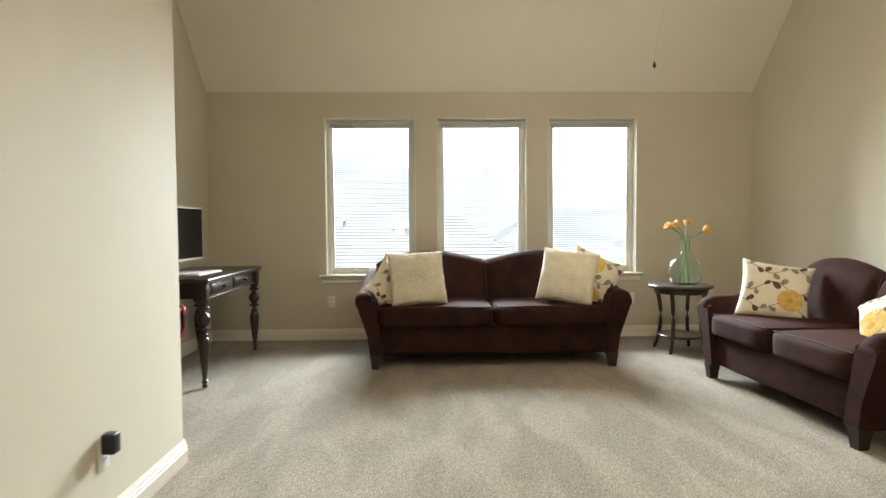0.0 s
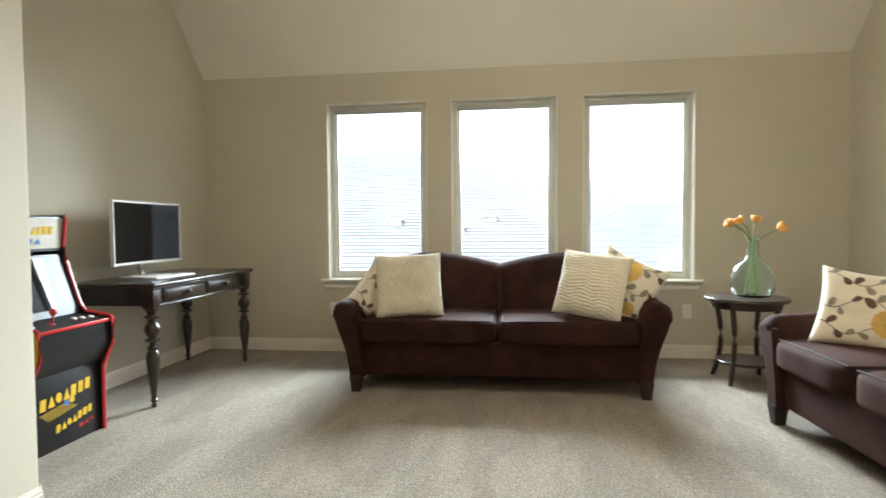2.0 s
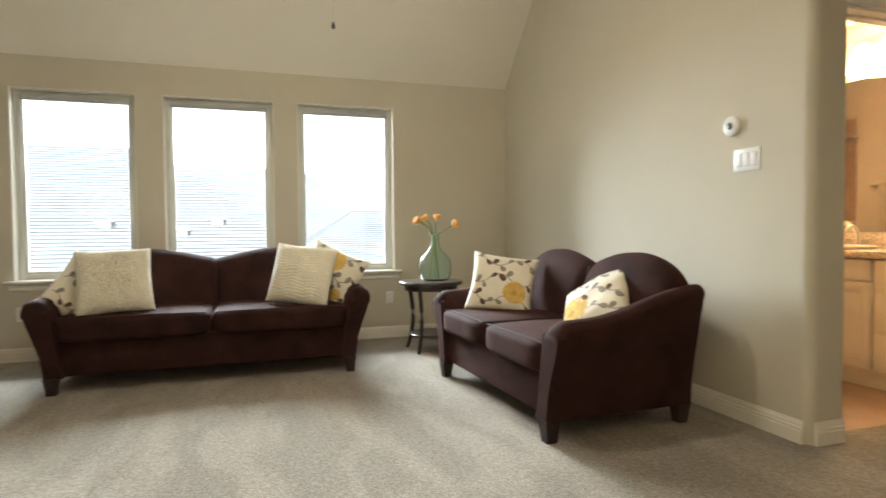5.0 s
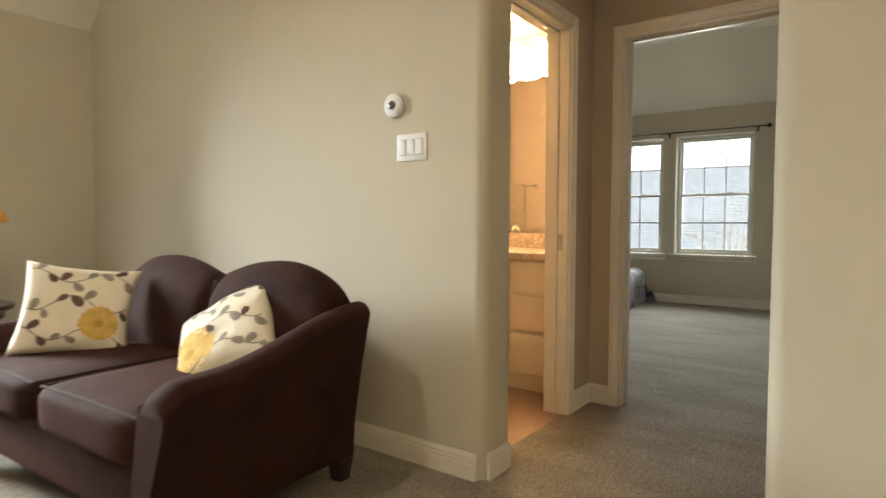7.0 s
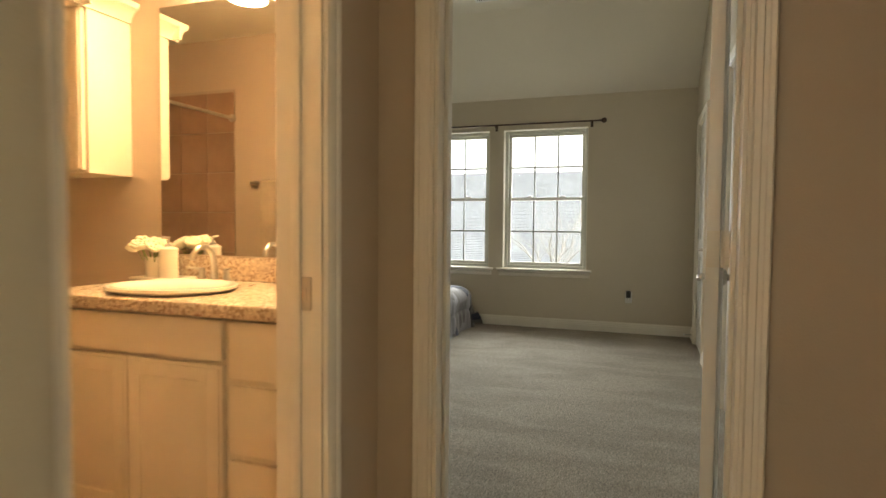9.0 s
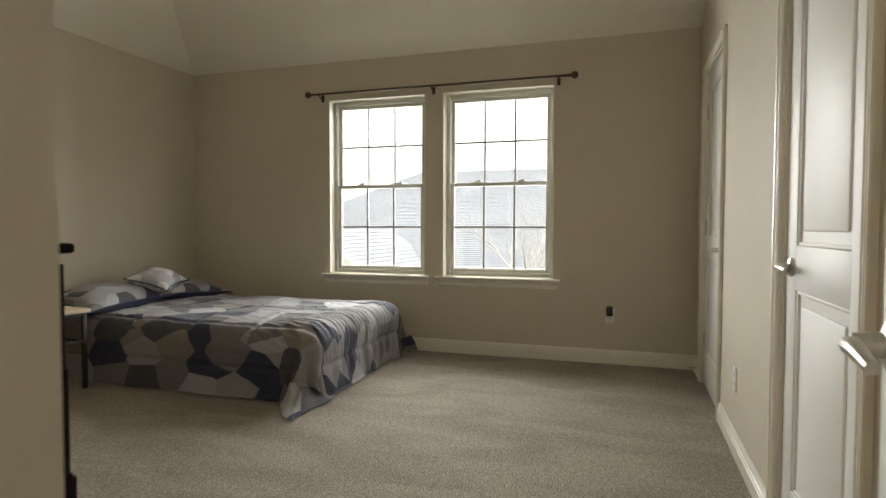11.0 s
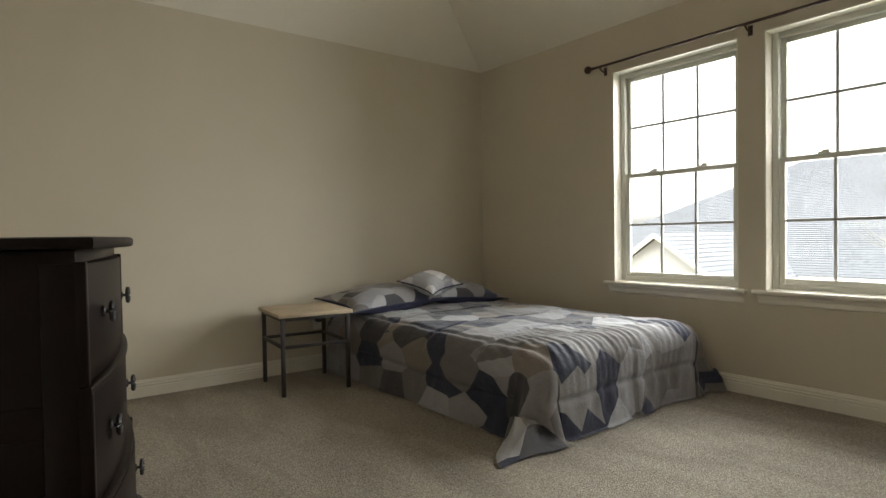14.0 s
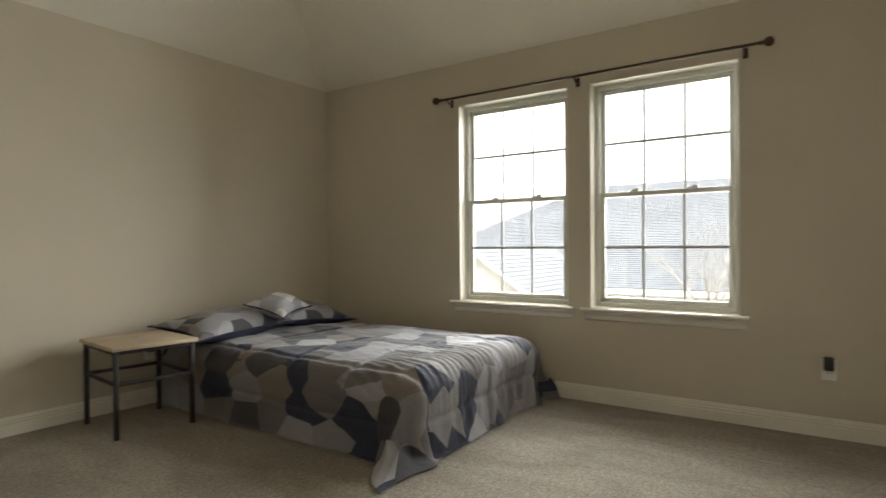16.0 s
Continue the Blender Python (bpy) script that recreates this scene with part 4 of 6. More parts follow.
def floral_pillow(m, label, seed, blooms, mirror=1):
    w, h, t = 0.46, 0.44, 0.17
    p = thing("throw_pillow", m, label, "pillow", "throw pillows on the sofas")
    cover = part("cover", pillow_shape(w, h, t, 28, 0, 0, seed), LINEN, p, smooth=80)
    r2 = random.Random(seed)
    for bu, bv, br in blooms:
        pts = [(bu + br * (1 + 0.10 * (k % 2)) * math.cos(2 * math.pi * k / 36), bv + br * (1 + 0.10 * (k % 2)) * math.sin(2 * math.pi * k / 36)) for k in range(36)]
        part("printed_bloom", decal(w, h, t, pts, seed, 0.0015), PRINTY, cover)
        part("printed_centre", decal(w, h, t, [(bu + br * 0.25 * math.cos(k * 0.524), bv + br * 0.25 * math.sin(k * 0.524)) for k in range(12)], seed, 0.003), material("ochre_print", (0.55, 0.33, 0.06), 0.9), cover)
    for row in range(3):
        # a wandering stem with leaves
        v0, ph = -0.6 + row * 0.62, r2.uniform(0, 6)
        stem = [(-0.9 + 1.8 * k / 16, v0 + 0.16 * math.sin(ph + k * 0.55)) for k in range(17)]
        bm = bmesh.new()
        for k in range(16):
            q = decal(w, h, t, [stem[k], (stem[k][0], stem[k][1] + 0.022), (stem[k + 1][0], stem[k + 1][1] + 0.022), stem[k + 1]], seed, 0.0008)
            bm = join(bm, q)
        bmesh.ops.remove_doubles(bm, verts=bm.verts, dist=0.0004)
        part("printed_stem", bm, PRINTB, cover)
        for k in range(1, 16, 2):
            if any((stem[k][0] - bu) ** 2 + (stem[k][1] - bv) ** 2 < (br * 1.05) ** 2 for bu, bv, br in blooms):
                continue
            a, s = r2.uniform(0.5, 1.2) * (1 if k % 4 == 1 else -1), r2.uniform(0.2, 0.3)
            leaf = []
            for j in range(14):
                f = 2 * math.pi * j / 14
                lx, ly = s * (0.5 + 0.5 * math.cos(f)) , 0.30 * s * math.sin(f) * (1 + 0.3 * math.cos(f))
                leaf.append((stem[k][0] + lx * math.cos(a) - ly * math.sin(a), stem[k][1] + lx * math.sin(a) + ly * math.cos(a)))
            part("printed_leaf", decal(w, h, t, leaf, seed, 0.0012), PRINTB if r2.random() < 0.3 else PRINTG, cover)
    return p


floral_pillow(pose(0.94, 5.25, 0.60, -14, 38, 20), "cream cushion printed with brown leaves and yellow blooms", 3, [(0.5, 0.35, 0.33)])
plush_pillow(pose(1.135, 5.12, 0.695, -22, -2, 11), "cream shaggy plush throw pillow on the sofa", False)
floral_pillow(pose(2.60, 5.27, 0.675, -14, 24, -22), "cream cushion printed with yellow blooms, tucked behind", 5, [(-0.1, 0.55, 0.40), (0.4, -0.6, 0.2)])
plush_pillow(pose(2.365, 5.12, 0.70, -20, 7, -22), "cream ribbed plush throw pillow leaning on the sofa", True)
floral_pillow(pose(3.645, 4.39, 0.645, -26, 8, -28), "cream floral cushion with a yellow bloom on the loveseat", 7, [(0.42, -0.35, 0.34)])
floral_pillow(pose(3.85, 3.56, 0.59, -50, -28, -58), "cream floral cushion slumped against the loveseat arm", 9, [(-0.5, -0.35, 0.5)])

# ---- side table, vase and flowers ----
ESPRESSO = material("espresso_wood", (0.030, 0.018, 0.013), 0.32, spread=0.25, scale=7, fine=0.1, fine_scale=60, coat=0.2)
st = thing("side_table", pose(3.46, 5.475, 0), "round espresso wooden side table between the sofas", "side table")
part("tabletop", lathe([(0, 0.556), (0.245, 0.556), (0.262, 0.562), (0.272, 0.572), (0.272, 0.582), (0.266, 0.590), (0, 0.590)], 48), ESPRESSO, st)
part("apron", lathe([(0.20, 0.515), (0.225, 0.515), (0.225, 0.556), (0.20, 0.556), (0.20, 0.515)], 40), ESPRESSO, st)
part("shelf", lathe([(0, 0.128), (0.185, 0.128), (0.195, 0.135), (0.195, 0.145), (0.19, 0.15), (0, 0.15)], 40), ESPRESSO, st)
for k in range(4):
    a = radians(47 + 90 * k)
    pts, rr = [], []
    for j in range(9):
        s = j / 8
        rad = 0.215 - 0.055 * math.sin(s * math.pi * 0.8) + 0.052 * s ** 2.2
        pts.append((rad * math.cos(a), rad * math.sin(a), 0.556 * (1 - s)))
        rr.append(0.019 - 0.004 * s)
    part("leg", tube(pts, rr, 10), ESPRESSO, st)


def green_glass():
    m = bpy.data.materials.new("aqua_glass")
    m.use_nodes = True
    p = m.node_tree.nodes["Principled BSDF"]
    p.inputs["Base Color"].default_value = (0.86, 0.965, 0.95, 1)
    p.inputs["Roughness"].default_value = 0.03
    p.inputs["Transmission Weight"].default_value = 1.0
    p.inputs["IOR"].default_value = 1.25
    return m


va = thing("vase", pose(3.50, 5.48, 0.5905) @ Matrix.Scale(1.05, 4), "aqua green glass demijohn vase on the side table", "vase")
outer = [(0, 0.0), (0.090, 0.0), (0.114, 0.012), (0.130, 0.045), (0.136, 0.10), (0.131, 0.15), (0.112, 0.195), (0.080, 0.225), (0.052, 0.247), (0.038, 0.275), (0.033, 0.33), (0.035, 0.375), (0.043, 0.382), (0.045, 0.395), (0.040, 0.402)]
inner = [(r3 - 0.005, z) for r3, z in reversed(outer[4:])] + [(0.124, 0.05), (0.11, 0.018), (0.09, 0.010), (0, 0.012)]
part("glass_body", lathe(outer + inner, 40), green_glass(), va).visible_shadow = False
STEM = material("flower_stem", (0.16, 0.24, 0.06), 0.6, spread=0.2, scale=30)
PETAL = material("orange_petal", (0.80, 0.40, 0.08), 0.6, spread=0.2, scale=40, per_object=0.12)


def petal_ball(rr, rng2, open_out):
    """A layered bloom of cupped petals."""
    out = []
    for layer in range(3):
        for k in range(6):
            bm = bmesh.new()
            bmesh.ops.create_uvsphere(bm, u_segments=8, v_segments=5, radius=1.0)
            s = rr * (0.62 + 0.16 * layer)
            mm = Matrix.Rotation(2 * math.pi * (k + 0.5 * layer) / 6 + rng2.uniform(-.2, .2), 4, "Z") @ Matrix.Translation((s * (0.35 + 0.16 * layer * open_out), 0, s * 0.1)) @ Matrix.Rotation(radians(12 + 10 * layer * open_out), 4, "Y") @ Matrix.Diagonal((s * 0.28, s * 0.62, s * 0.8, 1))
            out.append(moved(bm, mm))
    return join(*out)


rf = random.Random(8)
for dx, dy, dz, rr in ((-0.155, -0.03, 0.485, 0.036), (-0.075, 0.02, 0.505, 0.036), (0.03, 0.03, 0.51, 0.034), (0.165, -0.02, 0.455, 0.040), (-0.11, 0.05, 0.49, 0.030)):
    fl = thing("tulip", pose(3.50, 5.48, 0.5905) @ Matrix.Scale(1.05, 4), "orange artificial tulip with a green stem in the vase", "flower", "tulips in the vase")
    bx, by = -dx * 0.25, -dy * 0.5
    pts = [(bx, by, 0.016), (bx * 0.6, by * 0.6, 0.16), (0.008 * (1 if dx > 0 else -1), 0, 0.36), (dx * 0.42, dy * 0.5, dz - 0.05), (dx * 0.8, dy * 0.9, dz - 0.016), (dx, dy, dz - 0.012)]
    part("stem", tube(pts, 0.0042, 7), STEM, fl)
    tilt = Vector((dx, dy, 0.10)).to_track_quat("Z", "Y").to_matrix().to_4x4()
    part("bloom", moved(petal_ball(rr, rf, 0.8), Matrix.Translation((dx, dy, dz)) @ tilt), PETAL, fl, "layered orange petals")

# ---- desk, monitor, arcade cabinet ----
dk = thing("writing_desk", pose(-0.605, 5.085, 0, 0, 0, 0.8), "dark wooden writing desk with turned legs and drawers", "desk")
DL, DW = 0.672, 0.31
part("tabletop", join(box(-DW, DW, -DL, DL, 0.742, 0.765, 0.008, 3), box(-DW + 0.012, DW - 0.012, -DL + 0.012, DL - 0.012, 0.728, 0.742, 0.004)), ESPRESSO, dk)
part("apron", join(box(-DW + 0.05, DW - 0.05, -DL + 0.05, -DL + 0.07, 0.625, 0.728), box(-DW + 0.05, DW - 0.05, DL - 0.07, DL - 0.05, 0.625, 0.728), box(-DW + 0.05, -DW + 0.07, -DL + 0.05, DL - 0.05, 0.625, 0.728), box(DW - 0.072, DW - 0.055, -DL + 0.05, DL - 0.05, 0.622, 0.728)), ESPRESSO, dk)
part("apron_bead", box(DW - 0.062, DW - 0.040, -DL + 0.08, DL - 0.08, 0.612, 0.624, 0.004), ESPRESSO, dk)
for y0, y1 in ((-0.50, -0.02), (0.02, 0.50)):
    dr = part("drawer", join(box(DW - 0.058, DW - 0.046, y0, y1, 0.636, 0.722, 0.003), box(DW - 0.047, DW - 0.041, y0 + 0.018, y1 - 0.018, 0.652, 0.708, 0.003)), ESPRESSO, dk)
    part("knob", moved(lathe([(0, 0), (0.008, 0), (0.007, 0.012), (0.015, 0.018), (0.016, 0.024), (0.010, 0.030), (0, 0.031)], 16), Matrix.Translation((DW - 0.042, (y0 + y1) / 2, 0.68)) @ Matrix.Rotation(radians(90), 4, "Y")), DARKMETAL, dr, "dark round knob")
LEG = [(0, 0.0), (0.012, 0.0), (0.018, 0.008), (0.018, 0.02), (0.012, 0.028), (0.020, 0.036), (0.022, 0.046), (0.014, 0.056), (0.016, 0.075), (0.026, 0.15), (0.036, 0.24), (0.040, 0.30), (0.036, 0.335), (0.024, 0.352), (0.030, 0.362), (0.030, 0.374), (0.018, 0.384), (0.018, 0.402), (0.042, 0.412), (0.044, 0.420), (0.022, 0.432), (0.034, 0.448), (0.046, 0.474), (0.046, 0.494), (0.034, 0.518), (0.020, 0.530), (0.020, 0.544), (0.044, 0.556), (0.046, 0.564), (0.024, 0.574), (0.030, 0.592), (0.040, 0.600), (0.040, 0.612), (0, 0.612)]
for sx in (-1, 1):
    for sy in (-1, 1):
        part("leg", moved(join(lathe(LEG, 24), box(-0.037, 0.037, -0.037, 0.037, 0.612, 0.728, 0.003)), Matrix.Translation((sx * (DW - 0.06), sy * (DL - 0.06), 0))), ESPRESSO, dk)

mo = thing("monitor", pose(-0.685, 4.925, 0.766, 0, 0, 90), "curved white-framed computer monitor, switched off", "monitor")
SCREEN = material("dark_screen", (0.008, 0.008, 0.009), 0.06, spread=0.05, scale=5)
SCREEN.node_tree.nodes["Principled BSDF"].inputs["IOR"].default_value = 1.3
WHITEGLOSS = material("white_gloss_plastic", (0.85, 0.85, 0.84), 0.2)


def curved_panel(w, h, d0, d1, z0, bow, n=16):
    """A slab bowed about z, from depth d0 to d1; local -y is its front."""
    bm = bmesh.new()
    rows = []
    for i in range(n + 1):
        u = 2 * i / n - 1
        y = -bow * u * u
        x = w / 2 * u
        rows.append([bm.verts.new((x, y + d, z)) for d, z in ((d0, z0), (d1, z0), (d1, z0 + h), (d0, z0 + h))])
    for a, b in zip(rows, rows[1:]):
        for k in range(4):
            bm.faces.new((a[k], a[(k + 1) % 4], b[(k + 1) % 4], b[k]))
    bm.faces.new(rows[0])
    bm.faces.new(list(reversed(rows[-1])))
    bmesh.ops.recalc_face_normals(bm, faces=bm.faces)
    return bm


part("housing", curved_panel(0.725, 0.425, -0.004, 0.022, 0.095, 0.03), WHITEGLOSS, mo, "white gloss housing")
part("screen", curved_panel(0.702, 0.395, -0.006, -0.0035, 0.112, 0.0285), SCREEN, mo, "black glass screen")
part("neck", tube([(0, 0.03, 0.13), (0, 0.05, 0.06), (0, 0.03, 0.012)], [0.018, 0.018, 0.022], 14), NICKEL, mo)
part("base", join(box(-0.15, 0.15, -0.09, 0.10, 0.0, 0.012, 0.005)), WHITEGLOSS, mo, "white stand base")
kb = thing("keyboard", pose(-0.50, 4.91, 0.766, 0, 0, 88), "slim white keyboard lying before the monitor", "keyboard")
part("case", moved(box(-0.21, 0.21, -0.055, 0.055, 0, 0.012, 0.004), Matrix.Identity(4)), WHITEGLOSS, kb)
for row in range(5):
    for k in range(14):
        part("key", box(-0.2 + k * 0.0286, -0.2 + k * 0.0286 + 0.024, -0.048 + row * 0.0195, -0.048 + row * 0.0195 + 0.016, 0.0115, 0.0155), PLASTIC, kb, smooth=0)

ARBLK = material("arcade_black", (0.012, 0.012, 0.013), 0.4, spread=0.15, scale=20)
ARRED = material("red_edge_trim", (0.55, 0.03, 0.03), 0.35, spread=0.05, scale=20)
ARYEL = material("yellow_print", (0.78, 0.52, 0.03), 0.45, spread=0.08, scale=20)
ARWHT = material("marquee_white", (0.72, 0.70, 0.62), 0.35, spread=0.05, scale=9)
ARBLU = material("blue_print", (0.10, 0.22, 0.5), 0.45, spread=0.08, scale=20)
ar = thing("arcade_cabinet", pose(-0.79, 3.853, 0) @ Matrix.Diagonal((1, 1, 0.965, 1)), "black home arcade cabinet with red edges", "arcade machine")
AW = 0.245
SIDE = [(0, 0), (0.40, 0), (0.405, 0.36), (0.43, 0.42), (0.468, 0.50), (0.468, 0.635), (0.455, 0.648), (0.31, 0.675), (0.275, 0.72), (0.20, 0.96), (0.185, 1.04), (0.205, 1.205), (0.195, 1.22), (0.0, 1.22)]
for s in (-1, 1):
    sd = part("side_panel", moved(prism(SIDE, 0.018, "y"), Matrix.Translation((0, s * AW - 0.009, 0))), ARBLK if s > 0 else ARYEL, ar, "black side panel" if s > 0 else "yellow printed side panel", smooth=20)
    part("edge_trim", tube([(u + 0.001, s * AW, z) for u, z in SIDE[1:13]], 0.0105, 6), ARRED, sd, "red plastic edge trim")
part("front_panel", join(box(0.375, 0.388, -AW + 0.01, AW - 0.01, 0.0, 0.40, 0.002)), ARBLK, ar)
part("kick_fascia", moved(prism([(0.385, 0.40), (0.392, 0.395), (0.455, 0.50), (0.455, 0.62), (0.44, 0.62), (0.44, 0.505)], 2 * AW - 0.02, "y"), Matrix.Translation((0, -AW + 0.01, 0))), ARBLK, ar)
deck = part("control_deck", moved(prism([(0.29, 0.652), (0.455, 0.622), (0.457, 0.634), (0.292, 0.665)], 2 * AW - 0.02, "y"), Matrix.Translation((0, -AW + 0.01, 0))), ARBLK, ar)
part("deck_trim", box(0.452, 0.464, -AW + 0.01, AW - 0.01, 0.620, 0.640, 0.003), ARRED, deck, "red plastic edge trim")
deck_turn = Matrix.Rotation(radians(10.5), 4, "Y")
for y in (-0.06,):
    js = part("joystick", moved(lathe([(0, 0), (0.018, 0), (0.016, 0.004), (0.005, 0.006), (0.005, 0.045), (0.010, 0.048), (0.0175, 0.062), (0.0165, 0.074), (0.009, 0.083), (0, 0.084)], 18), Matrix.Translation((0.372, y, 0.649)) @ deck_turn), ARRED, deck, "red ball joystick")
for x, y in ((0.36, 0.10), (0.37, 0.145), (0.385, 0.19), (0.37, -0.18)):
    part("button", moved(lathe([(0, 0), (0.015, 0), (0.015, 0.006), (0.011, 0.010), (0, 0.010)], 16), Matrix.Translation((x, y, 0.6505 - (x - 0.36) * 0.18)) @ deck_turn), PLASTIC, deck, "white push button")
part("bezel", moved(prism([(0.275, 0.668), (0.285, 0.668), (0.178, 1.0), (0.168, 1.0)], 2 * AW - 0.02, "y"), Matrix.Translation((0, -AW + 0.01, 0))), ARBLK, ar)
scr = part("screen", moved(curved_panel(0.36, 0.29, -0.004, 0.0, -0.145, -0.012), Matrix.Translation((0.228, 0, 0.842)) @ Matrix.Rotation(radians(-17.8), 4, "Y") @ Matrix.Rotation(radians(90), 4, "Z")), SCREEN, ar, "glossy dark screen")
mq = part("marquee", moved(prism([(0.165, 1.04), (0.178, 1.035), (0.196, 1.20), (0.183, 1.205)], 2 * AW - 0.022, "y"), Matrix.Translation((0, -AW + 0.011, 0))), ARWHT, ar, "white marquee with coloured bars")
part("top_panel", box(0.0, 0.19, -AW + 0.01, AW - 0.01, 1.195, 1.21, 0.002), ARBLK, ar)
part("back_panel", box(0.0, 0.012, -AW + 0.01, AW - 0.01, 0.0, 1.195), ARBLK, ar)
part("marquee_shelf", box(0.012, 0.178, -AW + 0.01, AW - 0.01, 1.02, 1.036), ARBLK, ar)


def banner(owner, cy, cz, width, height, n, mat, x_at, tilt, rise=0.0):
    """A row of plain printed shapes where a logo stands."""
    each = width / n
    for k in range(n):
        y = cy - width / 2 + each * (k + 0.5)
        z = cz + rise * (k - n / 2) / n
        w, h = each * 0.46, height / 2
        kinds = ([(-w, -h), (w * 0.5, -h), (w * 0.8, h), (-w * 0.7, h)], [(-w, -h), (w, -h), (w * 0.15, h)], [(w * 0.85 * math.cos(0.5236 * j), h * 0.9 * math.sin(0.5236 * j)) for j in range(12)])
        bm = prism(kinds[(k * k + k // 2) % 3], 0.0016, "x")
        part("printed_bar", moved(bm, Matrix.Translation((x_at, y, z)) @ Matrix.Rotation(radians(tilt), 4, "Y")), mat, owner)


fp = [o for o in ar.children if o.name.startswith("front_panel")][0]
banner(fp, 0.0, 0.275, 0.34, 0.060, 7, ARYEL, 0.3885, 0, 0.045)
banner(fp, 0.05, 0.13, 0.25, 0.040, 7, ARYEL, 0.3885, 0, 0.05)
banner(fp, 0.13, 0.085, 0.11, 0.02, 3, ARRED, 0.3885, 0, 0.02)
for y, z, mt in ((0.0, 0.225, ARBLU), (0.035, 0.232, ARYEL)):
    part("printed_emblem", moved(lathe([(0, 0), (0.017, 0), (0.017, 0.0016), (0, 0.0016)], 16), Matrix.Translation((0.3885, y, z)) @ Matrix.Rotation(radians(90), 4, "Y")), mt, fp)
for k in range(5):
    part("printed_stripe", moved(box(0, 0.0012, -0.10 + 0.012 * k, 0.06 + 0.02 * k, -0.0015, 0.0015), Matrix.Translation((0.3885, -0.07, 0.215 - 0.011 * k)) @ Matrix.Rotation(radians(9), 4, "X")), ARYEL, fp)
banner(mq, 0.05, 1.135, 0.26, 0.045, 7, ARYEL, 0.1905, 6)
banner(mq, 0.05, 1.075, 0.10, 0.03, 2, ARBLU, 0.1845, 6)


# ---- bedroom ----
def quilt_material(coords="Object", shift=(0.42, 0.13, 0.2), size=4.2, pale=False):
    m = material("patchwork_cotton", (0.4, 0.4, 0.42), 0.78, bump=0.35, bump_scale=38, sheen=0.25)
    n, l = m.node_tree.nodes, m.node_tree.links
    p = n["Principled BSDF"]
    tc = n.new("ShaderNodeTexCoord")
    sc = n.new("ShaderNodeMapping")
    sc.inputs["Scale"].default_value = (1.0, 0.72, 1.15)
    sc.inputs["Location"].default_value = shift
    v = n.new("ShaderNodeTexVoronoi")
    v.inputs["Scale"].default_value = size
    v.inputs["Randomness"].default_value = 0.72
    sep = n.new("ShaderNodeSeparateColor")
    ramp = n.new("ShaderNodeValToRGB")
    ramp.color_ramp.interpolation = "CONSTANT"
    stops = ((0.0, (0.022, 0.026, 0.052)), (0.18, (0.29, 0.287, 0.305)), (0.31, (0.055, 0.053, 0.060)), (0.46, (0.24, 0.23, 0.235)), (0.61, (0.15, 0.138, 0.135)), (0.77, (0.37, 0.368, 0.385)), (0.88, (0.20, 0.17, 0.15)))
    if pale:
        stops = ((0.0, (0.62, 0.61, 0.62)), (0.35, (0.42, 0.42, 0.44)), (0.6, (0.70, 0.69, 0.69)), (0.85, (0.30, 0.30, 0.32)))
    el = ramp.color_ramp.elements
    el[0].position, el[0].color = stops[0][0], (*stops[0][1], 1)
    el[1].position, el[1].color = stops[1][0], (*stops[1][1], 1)
    for pos, c in stops[2:]:
        el.new(pos).color = (*c, 1)
    weave = n.new("ShaderNodeTexNoise")
    weave.inputs["Scale"].default_value = 160
    rng3 = n.new("ShaderNodeMapRange")
    rng3.inputs["To Min"].default_value, rng3.inputs["To Max"].default_value = 0.8, 1.2
    mul = n.new("ShaderNodeVectorMath")
    mul.operation = "SCALE"
    l.new(tc.outputs[coords], sc.inputs["Vector"])
    l.new(sc.outputs[0], v.inputs["Vector"])
    l.new(tc.outputs["Object"], weave.inputs["Vector"])
    l.new(v.outputs["Color"], sep.inputs[0])
    l.new(sep.outputs[0], ramp.inputs["Fac"])
    l.new(weave.outputs["Fac"], rng3.inputs["Value"])
    l.new(ramp.outputs["Color"], mul.inputs[0])
    l.new(rng3.outputs["Result"], mul.inputs["Scale"])
    l.new(mul.outputs[0], p.inputs["Base Color"])
    return m


QUILT = quilt_material("Object", (0.1, 3.1, 2.4), 6.0)
NAVY = material("navy_cotton", (0.03, 0.035, 0.07), 0.9, spread=0.1, scale=20)
MATTRESS = material("mattress_ticking", (0.6, 0.58, 0.55), 0.9, spread=0.05, scale=8)
bed = thing("bed", pose(9.605, 4.95, 0), "low bed under a rumpled grey and navy patchwork comforter", "bed")
BW, BL, BH = 0.745, 1.08, 0.425
part("mattress", box(-BW + 0.03, BW - 0.03, -BL + 0.05, BL, 0.02, 0.385, 0.05, 3), MATTRESS, bed)


